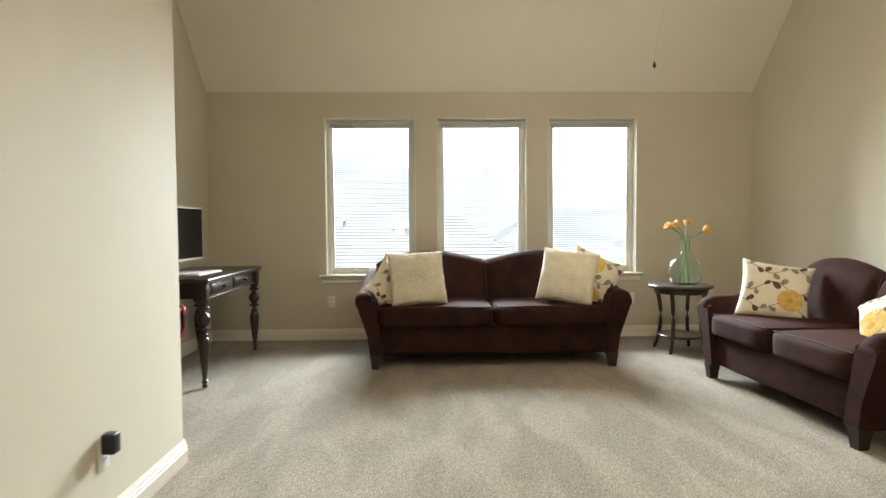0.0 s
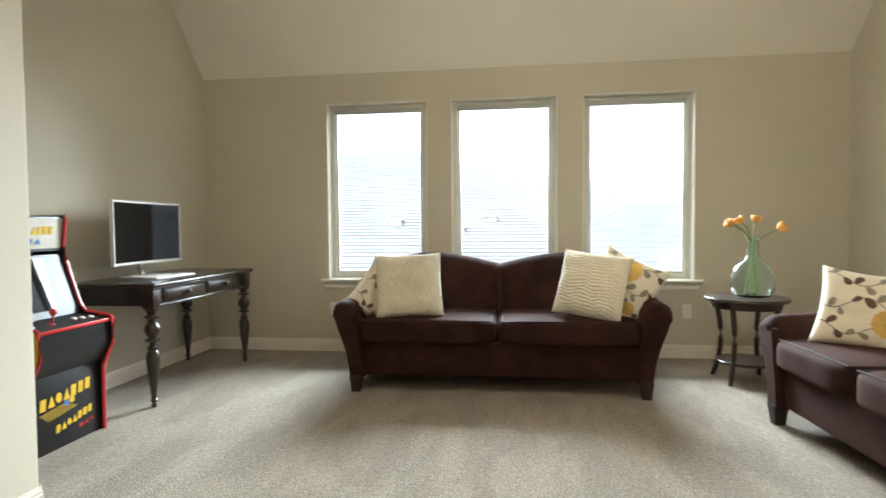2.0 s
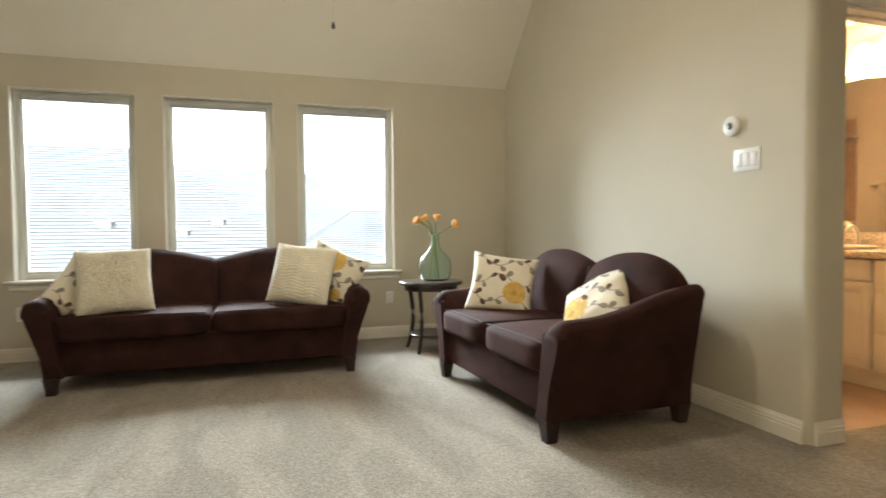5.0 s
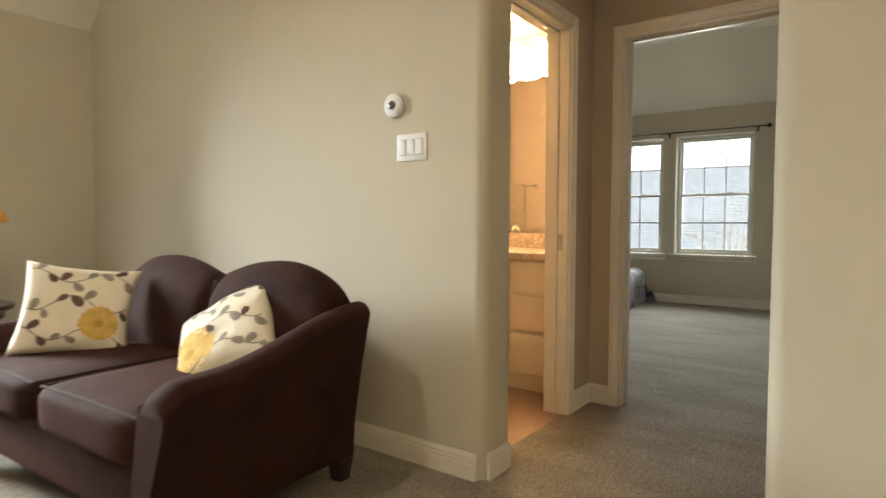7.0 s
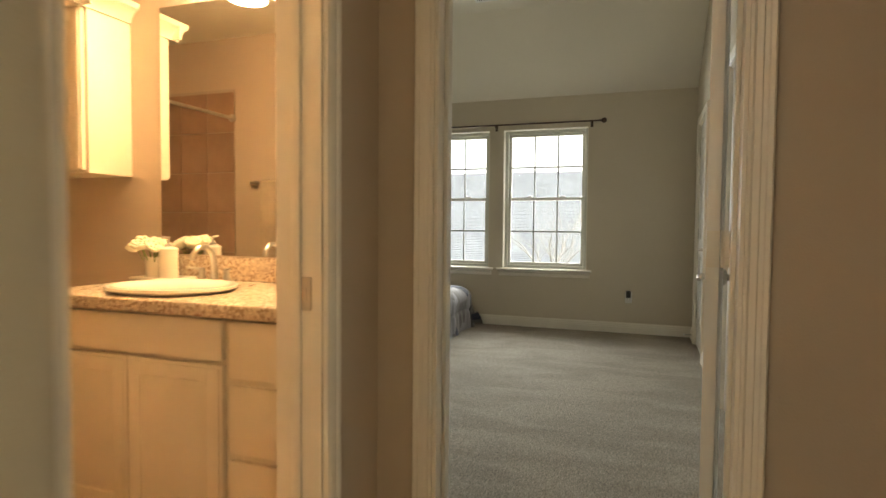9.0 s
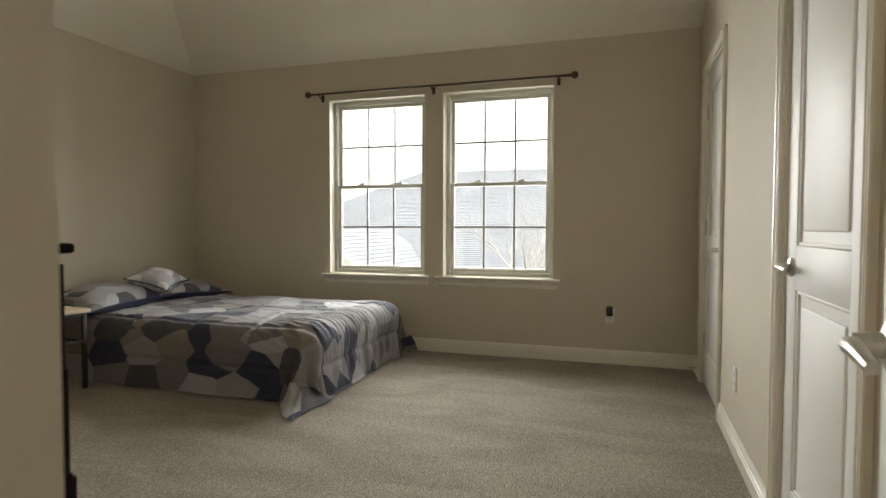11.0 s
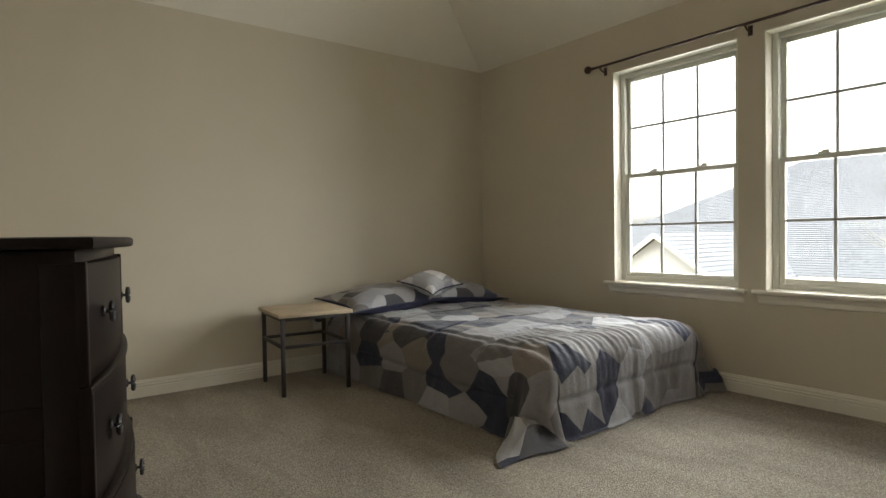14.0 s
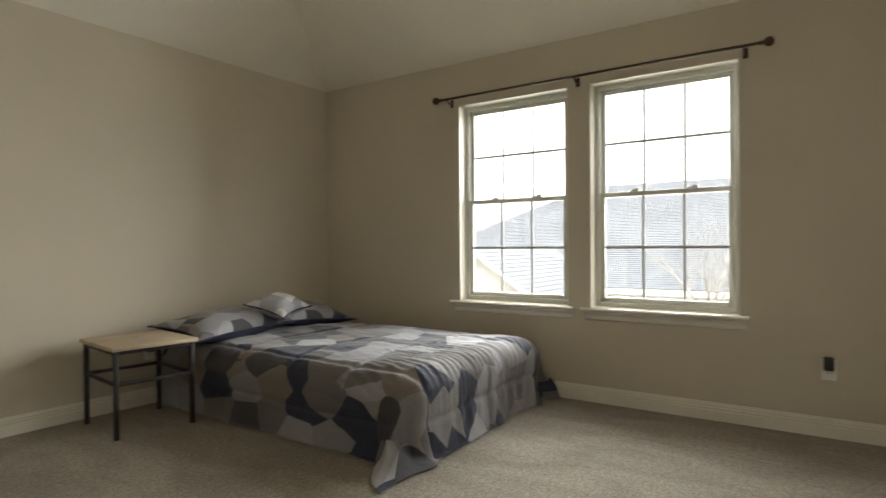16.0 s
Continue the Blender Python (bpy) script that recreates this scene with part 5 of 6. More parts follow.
def comforter():
    """Draped cloth over the mattress: puffy top, rounded edge, sides down to the carpet and two corners that spill out over it."""
    bm = bmesh.new()
    uvl = bm.loops.layers.uv.new("cloth")
    nu, nv = 230, 200
    drop, rr = 0.50, 0.13
    U, V = BW - rr + drop, BL - rr + drop
    def shape(u, v):
        ex, ey = max(0.0, abs(u) - BW + rr), max(0.0, -v - BL + rr)
        sx = 1 if u > 0 else -1
        s = math.hypot(ex, ey)
        corner = 2 * ex * ey / (s * s) if s > 1e-6 else 0.0
        fall = max(0.0, min(1.0, (s - 0.08) / (drop - 0.08)))
        if s < rr * 1.57:
            a = s / rr
            out, down = rr * math.sin(a), rr * (1 - math.cos(a))
        else:
            out, down = rr, rr + (s - rr * 1.57)
        footside = ey > ex
        along = u if footside else v
        lift = 0.010 + 0.008 * noise.noise(Vector((along * 6, sx, 5)))
        over = max(0.0, down - BH + lift)
        heap = 0.0
        n = Vector((ex * sx, -ey, 0))
        n = n.normalized() if n.length > 1e-6 else Vector((0, 0, 0))
        if corner > 0:
            tip = max(0.0, 1 - over / 0.22)
            heap = corner ** 2 * (0.115 * tip ** 0.7 * (0.75 + 0.7 * noise.noise(Vector((u * 8, v * 8, 3)))) + 0.012) * min(1.0, 5.0 * (1 - max(ex, ey) / drop))
            pull = Vector((-0.62, 0.10, 0)) if sx < 0 else Vector((0.05, -0.25, 0))
            n = (n + pull * corner ** 1.5 * min(1.0, fall * 1.2)).normalized()
        ang = math.atan2(ey, ex)
        flare = 0.05 * max(0, fall - 0.35) ** 1.3
        amp = 0.024 if footside else 0.012
        fold = amp * fall * (math.sin(along * 13 + 2.5 * noise.noise(Vector((along * 2.2, sx, 0.3)))) * 0.5 + 1.2 * noise.noise(Vector((along * 4.2, fall * 1.4, 2.0 + sx)))) * (1 - corner)
        fold += 0.030 * fall * corner * math.sin(ang * 11 + 1.5 * noise.noise(Vector((s * 5, ang * 2, sx))) + 0.6)
        bx = max(-BW + rr, min(BW - rr, u))
        by = max(-BL + rr, v)
        o = out + flare + fold + over * (1.5 if sx < 0 else 0.3) + (0.10 * fall * max(0.0, min(1.0, (-v - 0.2) / 0.9)) if sx > 0 and not footside else 0.0)
        fan = (ang - math.pi / 4) * 0.17 * fall * min(1.0, 2 * corner) if s > 0 else 0.0
        x, y = bx + n.x * o - math.sin(ang) * sx * fan, by + n.y * o - math.cos(ang) * fan
        z = BH - down
        crown = 0.034 * (1 - (min(1, abs(u) / BW)) ** 4)
        w1 = noise.noise(Vector((u * 3.0, v * 2.2, 4.0))) * 0.013
        reach = min(1.0, max(0.0, (-v - BL + 0.60) / 0.35)) * max(0.0, min(1.0, (0.34 - s) / 0.08)) * (1 - corner)
        warp = noise.noise(Vector((u * 2.2, v * 1.6, 5.5))) * 0.10
        w2 = 0.011 * reach * (0.35 - abs(noise.noise(Vector(((u + 2 * warp) * 13, v * 3.6 + s * 2.5, 9))))) + 0.0030 * reach * math.sin((u + 1.6 * warp) * 130 + 4 * noise.noise(Vector((u * 5, v * 2, 3))))
        crease = 0.007 * (0.3 - abs(noise.noise(Vector((u * 5 + v * 3, v * 8 - u * 2, 2.5))))) + 0.004 * (0.3 - abs(noise.noise(Vector((u * 13 - v * 4, v * 11 + u * 3, 8.5)))))
        w3 = noise.noise(Vector((u * 9 + 3, v * 5, 1.0))) * 0.006 + noise.noise(Vector((u * 19, v * 13, 6.0))) * 0.002 + crease
        seam = 0.0
        for sv in (-0.62, -0.15, 0.32):
            seam -= 0.018 * math.exp(-((v - sv + 0.02 * math.sin(u * 7)) / 0.014) ** 2)
        seam -= 0.014 * math.exp(-((abs(u) - BW + 0.11) / 0.018) ** 2)
        tuck = 0.013 * math.exp(-((s - 0.31 + 0.01 * math.sin(along * 5)) / 0.013) ** 2) * (1 - corner)
        puff = 0.016 * math.sin(math.pi * min(1.0, s / 0.30)) if s > 0 else 0.0
        pleat = 0.006 * math.sin(along * 52 + 5 * noise.noise(Vector((along * 3, s * 2, 1)))) * max(0, 1 - abs(s - 0.36) / 0.09) * (1.0 if footside else 0.3)
        x, y = x + n.x * (pleat + puff - tuck), y + n.y * (pleat + puff - tuck)
        z += (crown + w1 + w2 + w3) * (1 - fall) + seam * (1 - fall)
        x += (w2 + w3) * fall * n.x
        y += (w2 + w3) * fall * n.y
        z = max(z, lift + heap)
        return (min(x, 0.878), y, max(0.006, z))
    uv = {}
    g = []
    for i in range(nu + 1):
        col = []
        for k in range(nv + 1):
            u, v = -U + 2 * U * i / nu, -V + (BL + V) * k / nv
            q = bm.verts.new(shape(u, v))
            uv[q] = (u, v)
            col.append(q)
        g.append(col)
    for i in range(nu):
        for k in range(nv):
            bm.faces.new((g[i][k], g[i + 1][k], g[i + 1][k + 1], g[i][k + 1]))
    for f in bm.faces:
        for lp in f.loops:
            lp[uvl].uv = uv[lp.vert]
    bmesh.ops.recalc_face_normals(bm, faces=bm.faces)
    return bm


part("comforter", comforter(), quilt_material("UV", (3.4, 1.15, 0.2), 5.7), bed, "grey, white and navy patchwork comforter", smooth=75)


SATIN = quilt_material("Object", (0.3, 1.7, 0.9), 7.0, True)


def bed_pillow(name, m, w, h, t, mat, label, seed, flange=True):
    p = thing(name, m, label, "pillow", "pillows on the bed")
    for piece, keep, mt in (("cover", 1, mat), ("underside", -1, mat if mat is SATIN else NAVY)):
        bm = pillow_shape(w, h, t, 26, 0.0, 0.0, seed, 0.20, 0.55)
        bmesh.ops.delete(bm, geom=[f for f in bm.faces if f.calc_center_median().y * keep < 0], context="FACES")
        part(piece, bm, mt, p, "dark navy underside" if keep < 0 and mat is not SATIN else "", smooth=80)
    if flange:
        edge = []
        n = 40
        for k in range(n):
            f = 4 * k / n
            i, s = int(f), f - int(f)
            u, v = ((-1 + 2 * s, -1), (1, -1 + 2 * s), (1 - 2 * s, 1), (-1, 1 - 2 * s))[i]
            edge.append((w / 2 * u * (1 - 0.20 * (1 - v * v) * abs(u) ** 1.5), 0, h / 2 * v * (1 - 0.20 * (1 - u * u) * abs(v) ** 1.5)))
        part("piping", tube(edge, 0.006, 6, True), NAVY, p, "dark piping")
    return p


bed_pillow("pillow", pose(9.17, 5.76, 0.530, 97, -2, 4), 0.84, 0.52, 0.20, QUILT, "grey patchwork pillow lying at the head of the bed", 3)
bed_pillow("pillow", pose(9.87, 5.76, 0.530, 97, 4, -5), 0.74, 0.52, 0.19, QUILT, "grey and dark patchwork pillow at the bed head", 6)
bed_pillow("small_pillow", pose(9.56, 5.66, 0.632, 106, -6, 20), 0.43, 0.33, 0.17, SATIN, "small pale grey pillow with dark piping", 8)

OAK = material("light_oak", (0.52, 0.41, 0.285), 0.5, spread=0.15, scale=5, fine=0.1, fine_scale=40)
ns = thing("nightstand", pose(8.525, 5.705, 0, 0, 0, -6.5), "small table with a light wood top and dark iron legs", "nightstand")
part("tabletop", box(-0.245, 0.245, -0.265, 0.265, 0.498, 0.523, 0.004), OAK, ns)
for sx in (-1, 1):
    for sy in (-1, 1):
        part("leg", box(sx * 0.215 - 0.0125, sx * 0.215 + 0.0125, sy * 0.235 - 0.0125, sy * 0.235 + 0.0125, 0, 0.498, 0.002), DARKMETAL, ns)
for sy in (-1, 1):
    part("stretcher", box(-0.2025, 0.2025, sy * 0.235 - 0.01, sy * 0.235 + 0.01, 0.30, 0.32, 0.002), DARKMETAL, ns)
    part("top_rail", box(-0.2025, 0.2025, sy * 0.235 - 0.01, sy * 0.235 + 0.01, 0.475, 0.498, 0.002), DARKMETAL, ns)
for sx in (-1, 1):
    part("stretcher", box(sx * 0.215 - 0.01, sx * 0.215 + 0.01, -0.2225, 0.2225, 0.30, 0.32, 0.002), DARKMETAL, ns)
    part("top_rail", box(sx * 0.215 - 0.01, sx * 0.215 + 0.01, -0.2225, 0.2225, 0.475, 0.498, 0.002), DARKMETAL, ns)

# dresser: a dark bow-fronted chest, local -y to its front
MAHOG = material("dark_mahogany", (0.0085, 0.0048, 0.0042), 0.38, spread=0.3, scale=6, fine=0.15, fine_scale=50)
MAHOG.node_tree.nodes["Principled BSDF"].inputs["Specular IOR Level"].default_value = 0.12
DRESSER = pose(6.695, 4.06, 0, 0, 0, 77) @ Matrix.Diagonal((1, 1, 1.02, 1))
ch = thing("dresser", DRESSER, "dark mahogany bow-fronted chest of drawers", "dresser")
CW, CD = 0.42, 0.46


def bow(x, depth, bulge):
    return -depth - bulge * (1 - (x / CW) ** 2)


def bow_slab(w, z0, z1, back, depth, bulge, n=20, edge=0.0):
    lo = []
    for i in range(n + 1):
        x = -w + 2 * w * i / n
        lo.append((x, bow(x * CW / w, depth, bulge)))
    pts = lo + [(w, back), (-w, back)]
    return prism(pts, z1 - z0, "z", edge)


tiers = ((0.655, 0.93, 0.0, 0.030, "upper"), (0.37, 0.635, 0.006, 0.034, "middle"), (0.09, 0.35, 0.022, 0.038, "lower"))
part("top", moved(bow_slab(CW + 0.022, 0, 0.028, 0.01, CD + 0.018, 0.045, 24, 0.009), Matrix.Translation((0, 0, 0.962))), MAHOG, ch)
body = part("body", join(box(-CW, CW, -CD + 0.02, 0, 0.06, 0.962, 0.004)), MAHOG, ch)
for z0, z1, adv, bulge, nm in tiers:
    d = part("drawer", moved(bow_slab(CW - 0.016, 0, z1 - z0, -CD + 0.03, CD + adv - 0.008, bulge, 24, 0.005), Matrix.Translation((0, 0, z0))), MAHOG, ch)
    part("moulding", moved(bow_slab(CW + 0.004, 0, 0.018, -CD + 0.03, CD + adv + 0.004, bulge + 0.004, 24, 0.006), Matrix.Translation((0, 0, z0 - 0.02))), MAHOG, ch)
    for x in (-0.24, 0.24):
        y = bow(x, CD + adv - 0.008, bulge)
        z = (z0 + z1) / 2 + 0.01
        pl = part("pull", tube([(x, y + 0.004, z), (x, y - 0.020, z)], 0.005, 8), DARKMETAL, d, "dark ring pull")
        part("rosette", moved(lathe([(0, 0), (0.014, 0), (0.013, 0.004), (0.007, 0.007), (0, 0.008)], 16), Matrix.Translation((x, y + 0.001, z)) @ Matrix.Rotation(radians(90), 4, "X")), DARKMETAL, pl)
        part("ring", moved(tube([(0.021 * math.cos(2 * math.pi * k / 18), 0, 0.021 * math.sin(2 * math.pi * k / 18)) for k in range(18)], 0.0065, 7, True), Matrix.Translation((x, y - 0.020, z))), DARKMETAL, pl)
    for s in (-1, 1):
        part("corner_post", box(s * (CW - 0.01) - 0.014, s * (CW - 0.01) + 0.014, -CD - adv + 0.0, -CD + 0.03, z0 - 0.002, z1 + 0.004, 0.004), MAHOG, ch)
part("plinth", moved(bow_slab(CW + 0.008, 0, 0.07, -0.002, CD + 0.04, 0.058, 24, 0.006), Matrix.Translation((0, 0, 0.0))), MAHOG, ch)
part("side_stile", join(box(-CW - 0.004, -CW + 0.001, -CD + 0.02, -CD + 0.09, 0.08, 0.93, 0.002), box(-CW - 0.004, -CW + 0.001, -0.08, -0.005, 0.08, 0.93, 0.002), box(-CW - 0.004, -CW + 0.001, -CD + 0.09, -0.08, 0.55, 0.62, 0.002)), MAHOG, ch)

# curtain rod over the bedroom windows
RODW = material("bronze_rod", (0.055, 0.03, 0.022), 0.4, 0.5, spread=0.2, scale=20)
rod = thing("curtain_rod", pose(BX1, 0, 2.225), "bare bronze curtain rod with ball finials", "curtain rod")
part("pole", tube([(-0.07, 2.54, 0), (-0.07, 4.76, 0)], 0.009, 14), RODW, rod)
for y, s in ((2.52, -1), (4.78, 1)):
    part("finial", moved(lathe([(0, 0), (0.012, 0), (0.013, 0.012), (0.009, 0.018), (0.022, 0.03), (0.029, 0.046), (0.026, 0.062), (0.014, 0.074), (0, 0.077)], 20), Matrix.Translation((-0.07, y - s * 0.02, 0)) @ Matrix.Rotation(radians(-90 * s), 4, "X")), RODW, rod)
for y in (2.62, 3.655, 4.70):
    part("bracket", join(box(-0.004, -0.0005, y - 0.014, y + 0.014, -0.055, 0.005, 0.001), tube([(-0.003, y, -0.035), (-0.04, y, -0.03), (-0.07, y, -0.012)], 0.0055, 8), tube([(-0.083, y, -0.004), (-0.079, y, -0.011), (-0.07, y, -0.014), (-0.061, y, -0.011), (-0.057, y, -0.004)], 0.004, 8)), RODW, rod)
ds = thing("door_stop", pose(10.3, BY0 + 0.016, 0.06), "small metal door stop on the baseboard", "door stop")
part("spring", tube([(0, 0, 0), (0, 0.06, 0)], 0.006, 10), NICKEL, ds)
part("tip", tube([(0, 0.06, 0), (0, 0.075, 0)], 0.009, 10), PLASTIC, ds)

# ---- bathroom ----
CABW = material("cream_cabinet_paint", (0.80, 0.72, 0.58), 0.4, spread=0.03, scale=5)


def granite_material():
    m = material("speckled_granite", (0.5, 0.4, 0.3), 0.2)
    n, l = m.node_tree.nodes, m.node_tree.links
    p = n["Principled BSDF"]
    tc = n.new("ShaderNodeTexCoord")
    a = n.new("ShaderNodeTexVoronoi")
    a.inputs["Scale"].default_value = 120
    sep = n.new("ShaderNodeSeparateColor")
    ramp = n.new("ShaderNodeValToRGB")
    el = ramp.color_ramp.elements
    el[0].position, el[0].color = 0.0, (0.36, 0.25, 0.17, 1)
    el[1].position, el[1].color = 1.0, (0.78, 0.68, 0.55, 1)
    el.new(0.3).color = (0.52, 0.41, 0.31, 1)
    el.new(0.6).color = (0.66, 0.56, 0.44, 1)
    l.new(tc.outputs["Object"], a.inputs["Vector"])
    l.new(a.outputs["Color"], sep.inputs[0])
    l.new(sep.outputs[0], ramp.inputs["Fac"])
    l.new(ramp.outputs["Color"], p.inputs["Base Color"])
    return m


GRANITE = granite_material()
XW = TX1 - 0.01
VY0, VY1 = TY0 + 0.012, 4.12
vn = thing("vanity_cabinet", pose(0, 0, 0), "cream painted bathroom vanity cabinet with panelled doors", "vanity")
part("body", join(box(5.67, XW - 0.002, VY0, VY1, 0.10, 0.825), box(5.73, XW - 0.002, VY0, VY1, 0.0, 0.10)), CABW, vn)


def front(owner, name, y0, y1, z0, z1, panel):
    d = part(name, box(5.645, 5.668, y0, y1, z0, z1, 0.003), CABW, owner)
    if panel:
        part("panel", moved(join(box(5.639, 5.646, y0 + 0.01, y0 + 0.055, z0 + 0.01, z1 - 0.01, 0.002), box(5.639, 5.646, y1 - 0.055, y1 - 0.01, z0 + 0.01, z1 - 0.01, 0.002), box(5.639, 5.646, y0 + 0.055, y1 - 0.055, z1 - 0.055, z1 - 0.01, 0.002), box(5.639, 5.646, y0 + 0.055, y1 - 0.055, z0 + 0.01, z0 + 0.055, 0.002)), Matrix.Identity(4)), CABW, d)
    return d


front(vn, "false_drawer", 3.32, 4.11, 0.680, 0.812, False)
front(vn, "door", 3.32, 3.71, 0.13, 0.665, True)
front(vn, "door", 3.72, 4.11, 0.13, 0.665, True)
for z0, z1 in ((0.13, 0.365), (0.39, 0.605), (0.63, 0.812)):
    front(vn, "drawer", 2.985, 3.29, z0, z1, False)
ct = thing("countertop", pose(0, 0, 0), "tan speckled granite countertop with a backsplash", "countertop")
part("slab", join(box(5.60, XW - 0.001, VY0, VY1 + 0.015, 0.826, 0.870, 0.008, 3)), GRANITE, ct)
part("backsplash", box(XW - 0.022, XW - 0.001, VY0 + 0.0, VY1 + 0.015, 0.8705, 0.972, 0.003), GRANITE, ct)
CERAMIC = material("white_ceramic", (0.85, 0.80, 0.70), 0.12, spread=0.01, scale=5)
sk = thing("basin", pose(5.83, 3.69, 0.871), "oval white drop-in ceramic basin", "sink")
part("bowl", moved(lathe([(0, 0.001), (0.16, 0.001), (0.196, 0.004), (0.21, 0.013), (0.208, 0.022), (0.192, 0.024), (0.178, 0.016), (0.15, 0.006), (0, 0.003)], 48), Matrix.Diagonal((0.98, 1.14, 1, 1))), CERAMIC, sk)
fc = thing("faucet", pose(6.07, 3.715, 0.871), "brushed nickel arched basin faucet with two levers", "faucet")
part("deck_plate", box(-0.028, 0.028, -0.085, 0.085, 0, 0.016, 0.006), NICKEL, fc)
part("spout", tube([(0, 0, 0.014), (0, 0, 0.085), (-0.012, 0, 0.125), (-0.045, 0, 0.152), (-0.085, 0, 0.15), (-0.112, 0, 0.128), (-0.118, 0, 0.105)], [0.016, 0.013, 0.012, 0.011, 0.011, 0.011, 0.012], 14), NICKEL, fc)
for s in (-1, 1):
    hd = part("handle", moved(lathe([(0, 0.012), (0.017, 0.012), (0.015, 0.03), (0.010, 0.045), (0.013, 0.055), (0.009, 0.066), (0, 0.067)], 16), Matrix.Translation((0, s * 0.062, 0))), NICKEL, fc)
    part("lever", tube([(0, s * 0.062, 0.058), (-0.02, s * 0.082, 0.064), (-0.03, s * 0.105, 0.066)], [0.006, 0.005, 0.0045], 8), NICKEL, hd)


def mirror_material():
    m = bpy.data.materials.new("mirror_silver")
    m.use_nodes = True
    p = m.node_tree.nodes["Principled BSDF"]
    p.inputs["Base Color"].default_value = (0.88, 0.88, 0.86, 1)
    p.inputs["Metallic"].default_value = 1.0
    p.inputs["Roughness"].default_value = 0.015
    return m


mi = thing("mirror", pose(XW, 0, 0), "large frameless mirror above the basin", "mirror")
part("glass", box(-0.006, -0.001, VY0 + 0.02, 4.15, 0.977, 2.085), mirror_material(), mi, smooth=0)
vl = thing("vanity_light", pose(XW, 3.56, 2.25), "lit three-shade vanity light above the mirror", "wall light")
part("backplate", box(-0.025, -0.001, -0.30, 0.30, 0.0, 0.10, 0.01), NICKEL, vl)
BULB = glow("bath_shade_glow", (1.0, 0.70, 0.38), BATH)
for y in (-0.19, 0.0, 0.19):
    part("arm", tube([(-0.02, y, 0.06), (-0.08, y, 0.075), (-0.105, y, 0.06)], 0.008, 8), NICKEL, vl)
    part("shade", moved(lathe([(0.0, 0.045), (0.025, 0.045), (0.035, 0.03), (0.055, -0.05), (0.082, -0.138), (0.086, -0.151), (0.078, -0.143), (0.05, -0.06), (0.03, 0.02), (0, 0.03)], 24), Matrix.Translation((-0.105, y, 0.01))), BULB, vl, "glowing frosted glass bell shade")
cb = thing("wall_cabinet", pose(XW, 4.325, 1.33), "cream wall cabinet with a crown moulding", "cabinet")
part("body", box(-0.225, -0.001, 0, 0.60, 0, 0.74, 0.003), CABW, cb)
for y0, y1 in ((0.012, 0.295), (0.305, 0.588)):
    d = part("door", box(-0.248, -0.227, y0, y1, 0.012, 0.70, 0.003), CABW, cb)
    part("panel", join(box(-0.254, -0.247, y0 + 0.01, y0 + 0.05, 0.02, 0.69, 0.002), box(-0.254, -0.247, y1 - 0.05, y1 - 0.01, 0.02, 0.69, 0.002), box(-0.254, -0.247, y0 + 0.05, y1 - 0.05, 0.64, 0.69, 0.002), box(-0.254, -0.247, y0 + 0.05, y1 - 0.05, 0.02, 0.07, 0.002)), CABW, d)
crown = [(0, 0), (0.010, 0), (0.014, 0.02), (0.03, 0.045), (0.055, 0.062), (0.06, 0.085), (0, 0.085)]
part("crown", join(moved(prism([(-0.248 - u, z) for u, z in crown], 0.66, "y"), Matrix.Translation((0, -0.06, 0.70))), moved(prism([(-u, z) for u, z in crown], 0.285, "x"), Matrix.Translation((-0.29, 0, 0.70)))), CABW, cb)
# small things on the counter
tr = thing("tray", pose(6.12, 4.03, 0.8705), "small pale tray on the granite counter", "tray")
part("dish", join(box(-0.07, 0.07, -0.12, 0.12, 0, 0.008, 0.003), moved(rect_frame(0.14, 0.24, 0.006, 0.016, 0), Matrix.Translation((-0.07, -0.12, 0)) @ Matrix.Rotation(radians(90), 4, "X") @ Matrix.Diagonal((1, 1, -1, 1)))), CERAMIC, tr)
sd = thing("soap_dispenser", pose(6.10, 3.98, 0.879), "cream ceramic soap dispenser with a metal pump", "soap dispenser")
part("bottle", lathe([(0, 0), (0.036, 0), (0.039, 0.004), (0.039, 0.118), (0.041, 0.122), (0.041, 0.128), (0.036, 0.133), (0.014, 0.138), (0, 0.139)], 28), CERAMIC, sd)
part("pump", join(tube([(0, 0, 0.136), (0, 0, 0.175)], 0.005, 8), tube([(0.006, 0, 0.175), (-0.035, 0, 0.178)], 0.0055, 8), moved(lathe([(0, 0), (0.015, 0), (0.013, 0.012), (0, 0.014)], 14), Matrix.Translation((0, 0, 0.137)))), NICKEL, sd, "brushed metal pump")
fv = thing("flower_pot", pose(6.12, 4.08, 0.879), "small pot of white artificial flowers", "flower pot")
part("pot", lathe([(0, 0), (0.034, 0), (0.04, 0.09), (0.036, 0.09), (0.03, 0.01), (0, 0.012)], 22), CERAMIC, fv)
WPET = material("white_petal", (0.85, 0.80, 0.62), 0.6, spread=0.1, scale=40, per_object=0.08)
for k in range(9):
    a, rad = k * 2.4, 0.02 + 0.055 * math.sqrt(k / 9)
    bx, by, bz = rad * math.cos(a) - 0.02, rad * math.sin(a), 0.165 - rad * 0.45 + rf.uniform(-.01, .01)
    fb = part("bloom", moved(petal_ball(0.034, rf, 1.0), Matrix.Translation((bx, by, bz)) @ Vector((bx, by, 0.08)).to_track_quat("Z", "Y").to_matrix().to_4x4()), WPET, fv)
    part("stem", tube([(0, 0, 0.03), (bx * 0.6, by * 0.6, bz * 0.6), (bx, by, bz)], 0.0025, 5), STEM, fb)
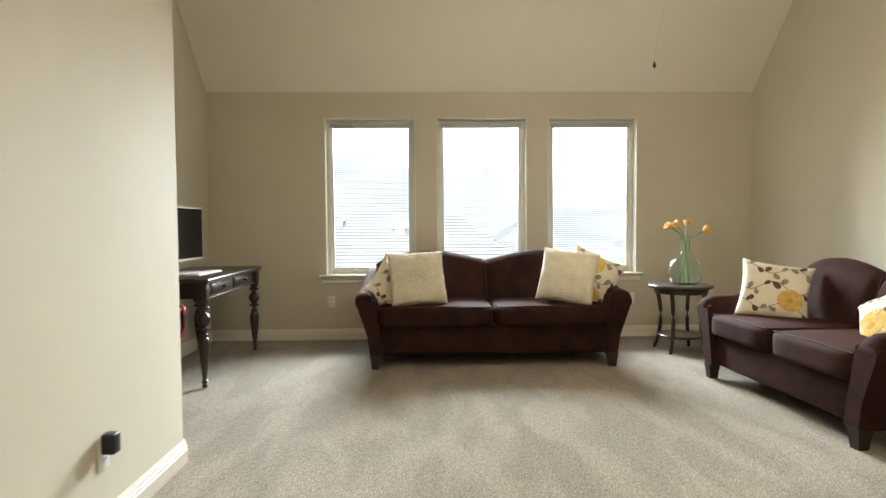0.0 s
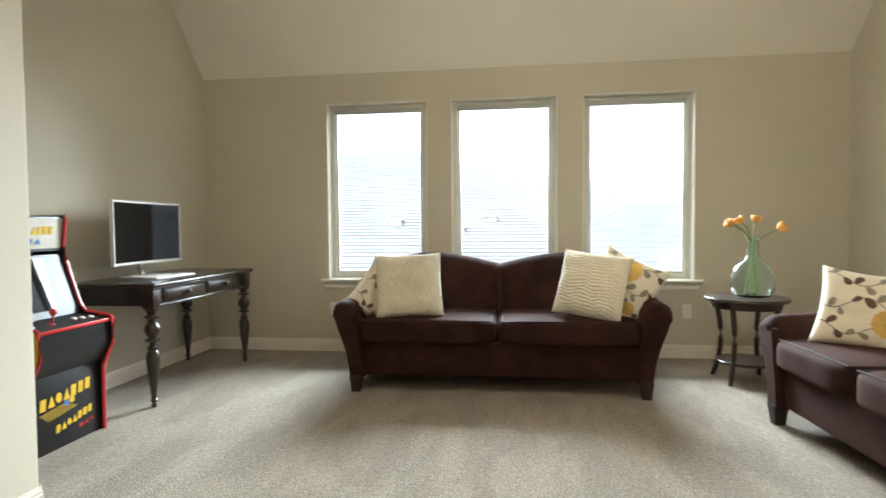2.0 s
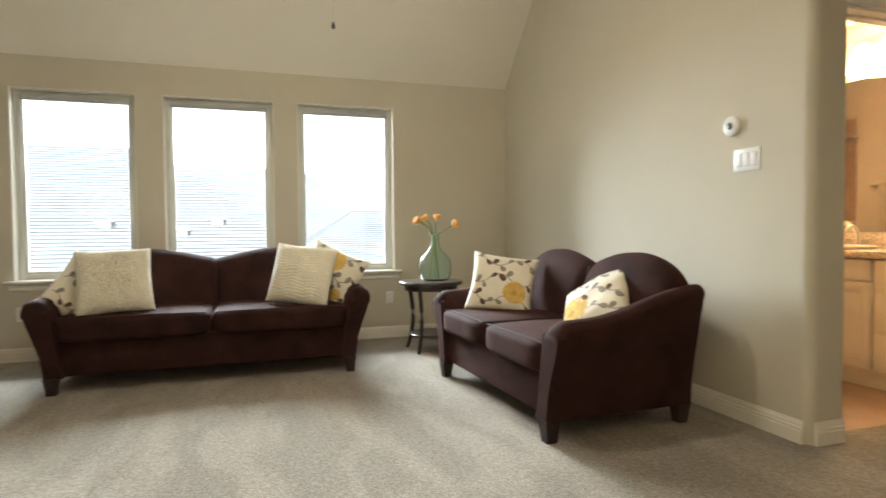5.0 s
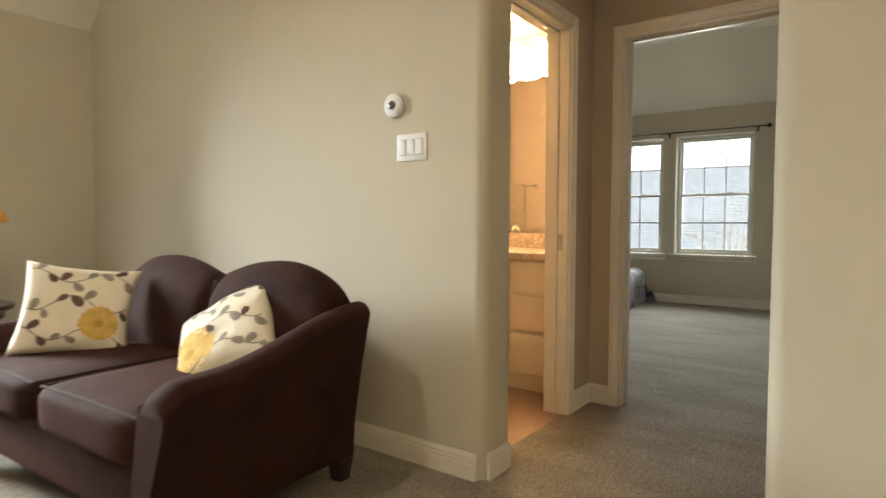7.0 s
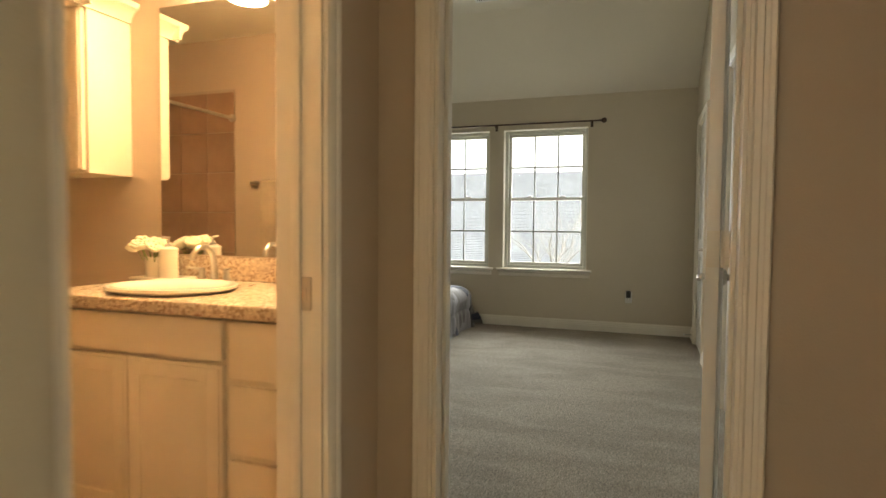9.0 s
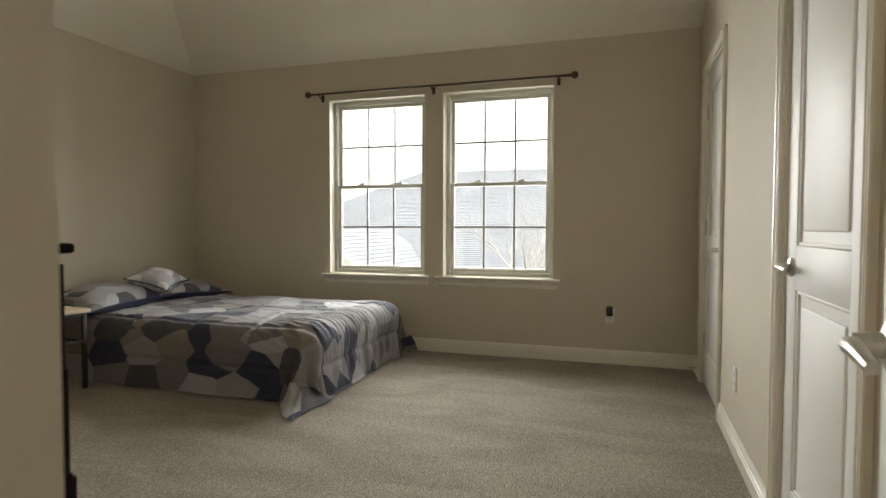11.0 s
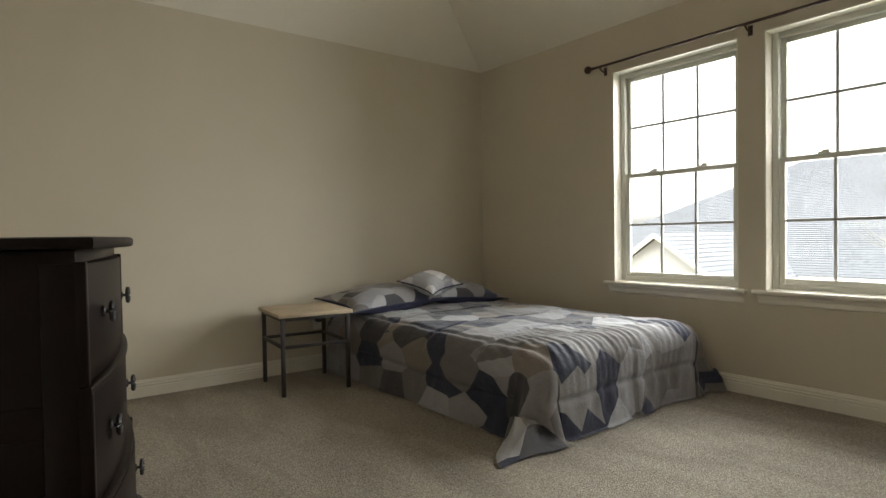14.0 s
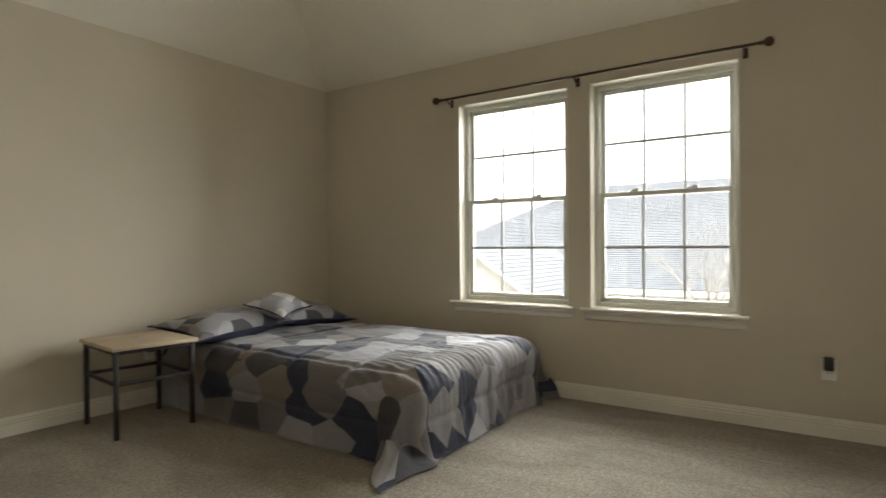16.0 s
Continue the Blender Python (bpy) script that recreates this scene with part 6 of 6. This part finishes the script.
# seen in the mirror: towel bar and shower
tb = thing("towel_bar", pose(TX0, 0, 1.415), "nickel towel bar with a folded towel on the wall", "towel bar")
part("bar", tube([(0.065, 4.20, 0), (0.065, 4.79, 0)], 0.008, 10), NICKEL, tb)
for y in (4.20, 4.79):
    part("post", moved(lathe([(0, 0), (0.022, 0), (0.02, 0.01), (0.01, 0.015), (0.01, 0.075), (0, 0.076)], 16), Matrix.Translation((0, y, 0)) @ Matrix.Rotation(radians(90), 4, "Y")), NICKEL, tb)
TOWEL = material("tan_towel", (0.55, 0.45, 0.33), 0.95, spread=0.08, scale=20, bump=0.5, bump_scale=200)
tw = thing("towel", pose(TX0 + 0.065, 4.50, 1.415), "tan towel folded over the towel bar", "towel")
part("cloth", prism([(-0.018, -0.52), (-0.012, -0.52), (-0.010, 0.004), (0, 0.011), (0.010, 0.004), (0.012, -0.56), (0.018, -0.56), (0.0165, 0.006), (0, 0.0175), (-0.0165, 0.006)], 0.40, "y"), TOWEL, tw).location = (0, -0.2, 0)
sr = thing("shower_rod", pose(0, 5.0, 1.905), "bare metal shower rod across the tub alcove", "shower rod")
part("rail", tube([(TX0, 0, 0), (XW, 0, 0)], 0.013, 12), NICKEL, sr)
for x, s in ((TX0, 1), (XW, -1)):
    part("flange", moved(lathe([(0, 0), (0.032, 0), (0.03, 0.012), (0.016, 0.02), (0, 0.02)], 18), Matrix.Translation((x, 0, 0)) @ Matrix.Rotation(radians(90 * s), 4, "Y")), NICKEL, sr)
TILE = material("tan_wall_tile", (0.40, 0.26, 0.18), 0.3, spread=0.1, scale=6, per_object=0.06)
surround = structure("shower_surround", join(box(TX0, TX0 + 0.006, 4.98, TY1, 0.3, 2.12), box(TX0 + 0.006, XW - 0.006, TY1 - 0.006, TY1, 0.3, 2.12)), material("grout", (0.5, 0.42, 0.33), 0.9), "tan tiled shower surround", "tile", 0)
tile_me = make("tile", box(0, 0.006, 0.002, 0.248, 0.002, 0.298, 0.002, 1), TILE)
tile_me.parent = surround
tile_me.location = (TX0 + 0.006, 4.98, 0.3)
for k in range(3):
    for j in range(6):
        if k or j:
            o = new("tile", tile_me.data)
            o.parent = surround
            o.location = (TX0 + 0.006, 4.98 + 0.25 * k, 0.3 + 0.3 * j)
tub = thing("bathtub", pose(0, 0, 0), "white bathtub behind the shower rod", "bathtub")
part("shell", join(box(TX0 + 0.014, XW - 0.007, 5.02, 5.08, 0, 0.42, 0.015), box(TX0 + 0.014, XW - 0.007, TY1 - 0.07, TY1 - 0.008, 0, 0.42, 0.015), box(TX0 + 0.014, TX0 + 0.08, 5.08, TY1 - 0.07, 0, 0.42, 0.01), box(XW - 0.08, XW - 0.007, 5.08, TY1 - 0.07, 0, 0.42, 0.01), box(TX0 + 0.08, XW - 0.08, 5.08, TY1 - 0.07, 0, 0.1)), CERAMIC, tub)
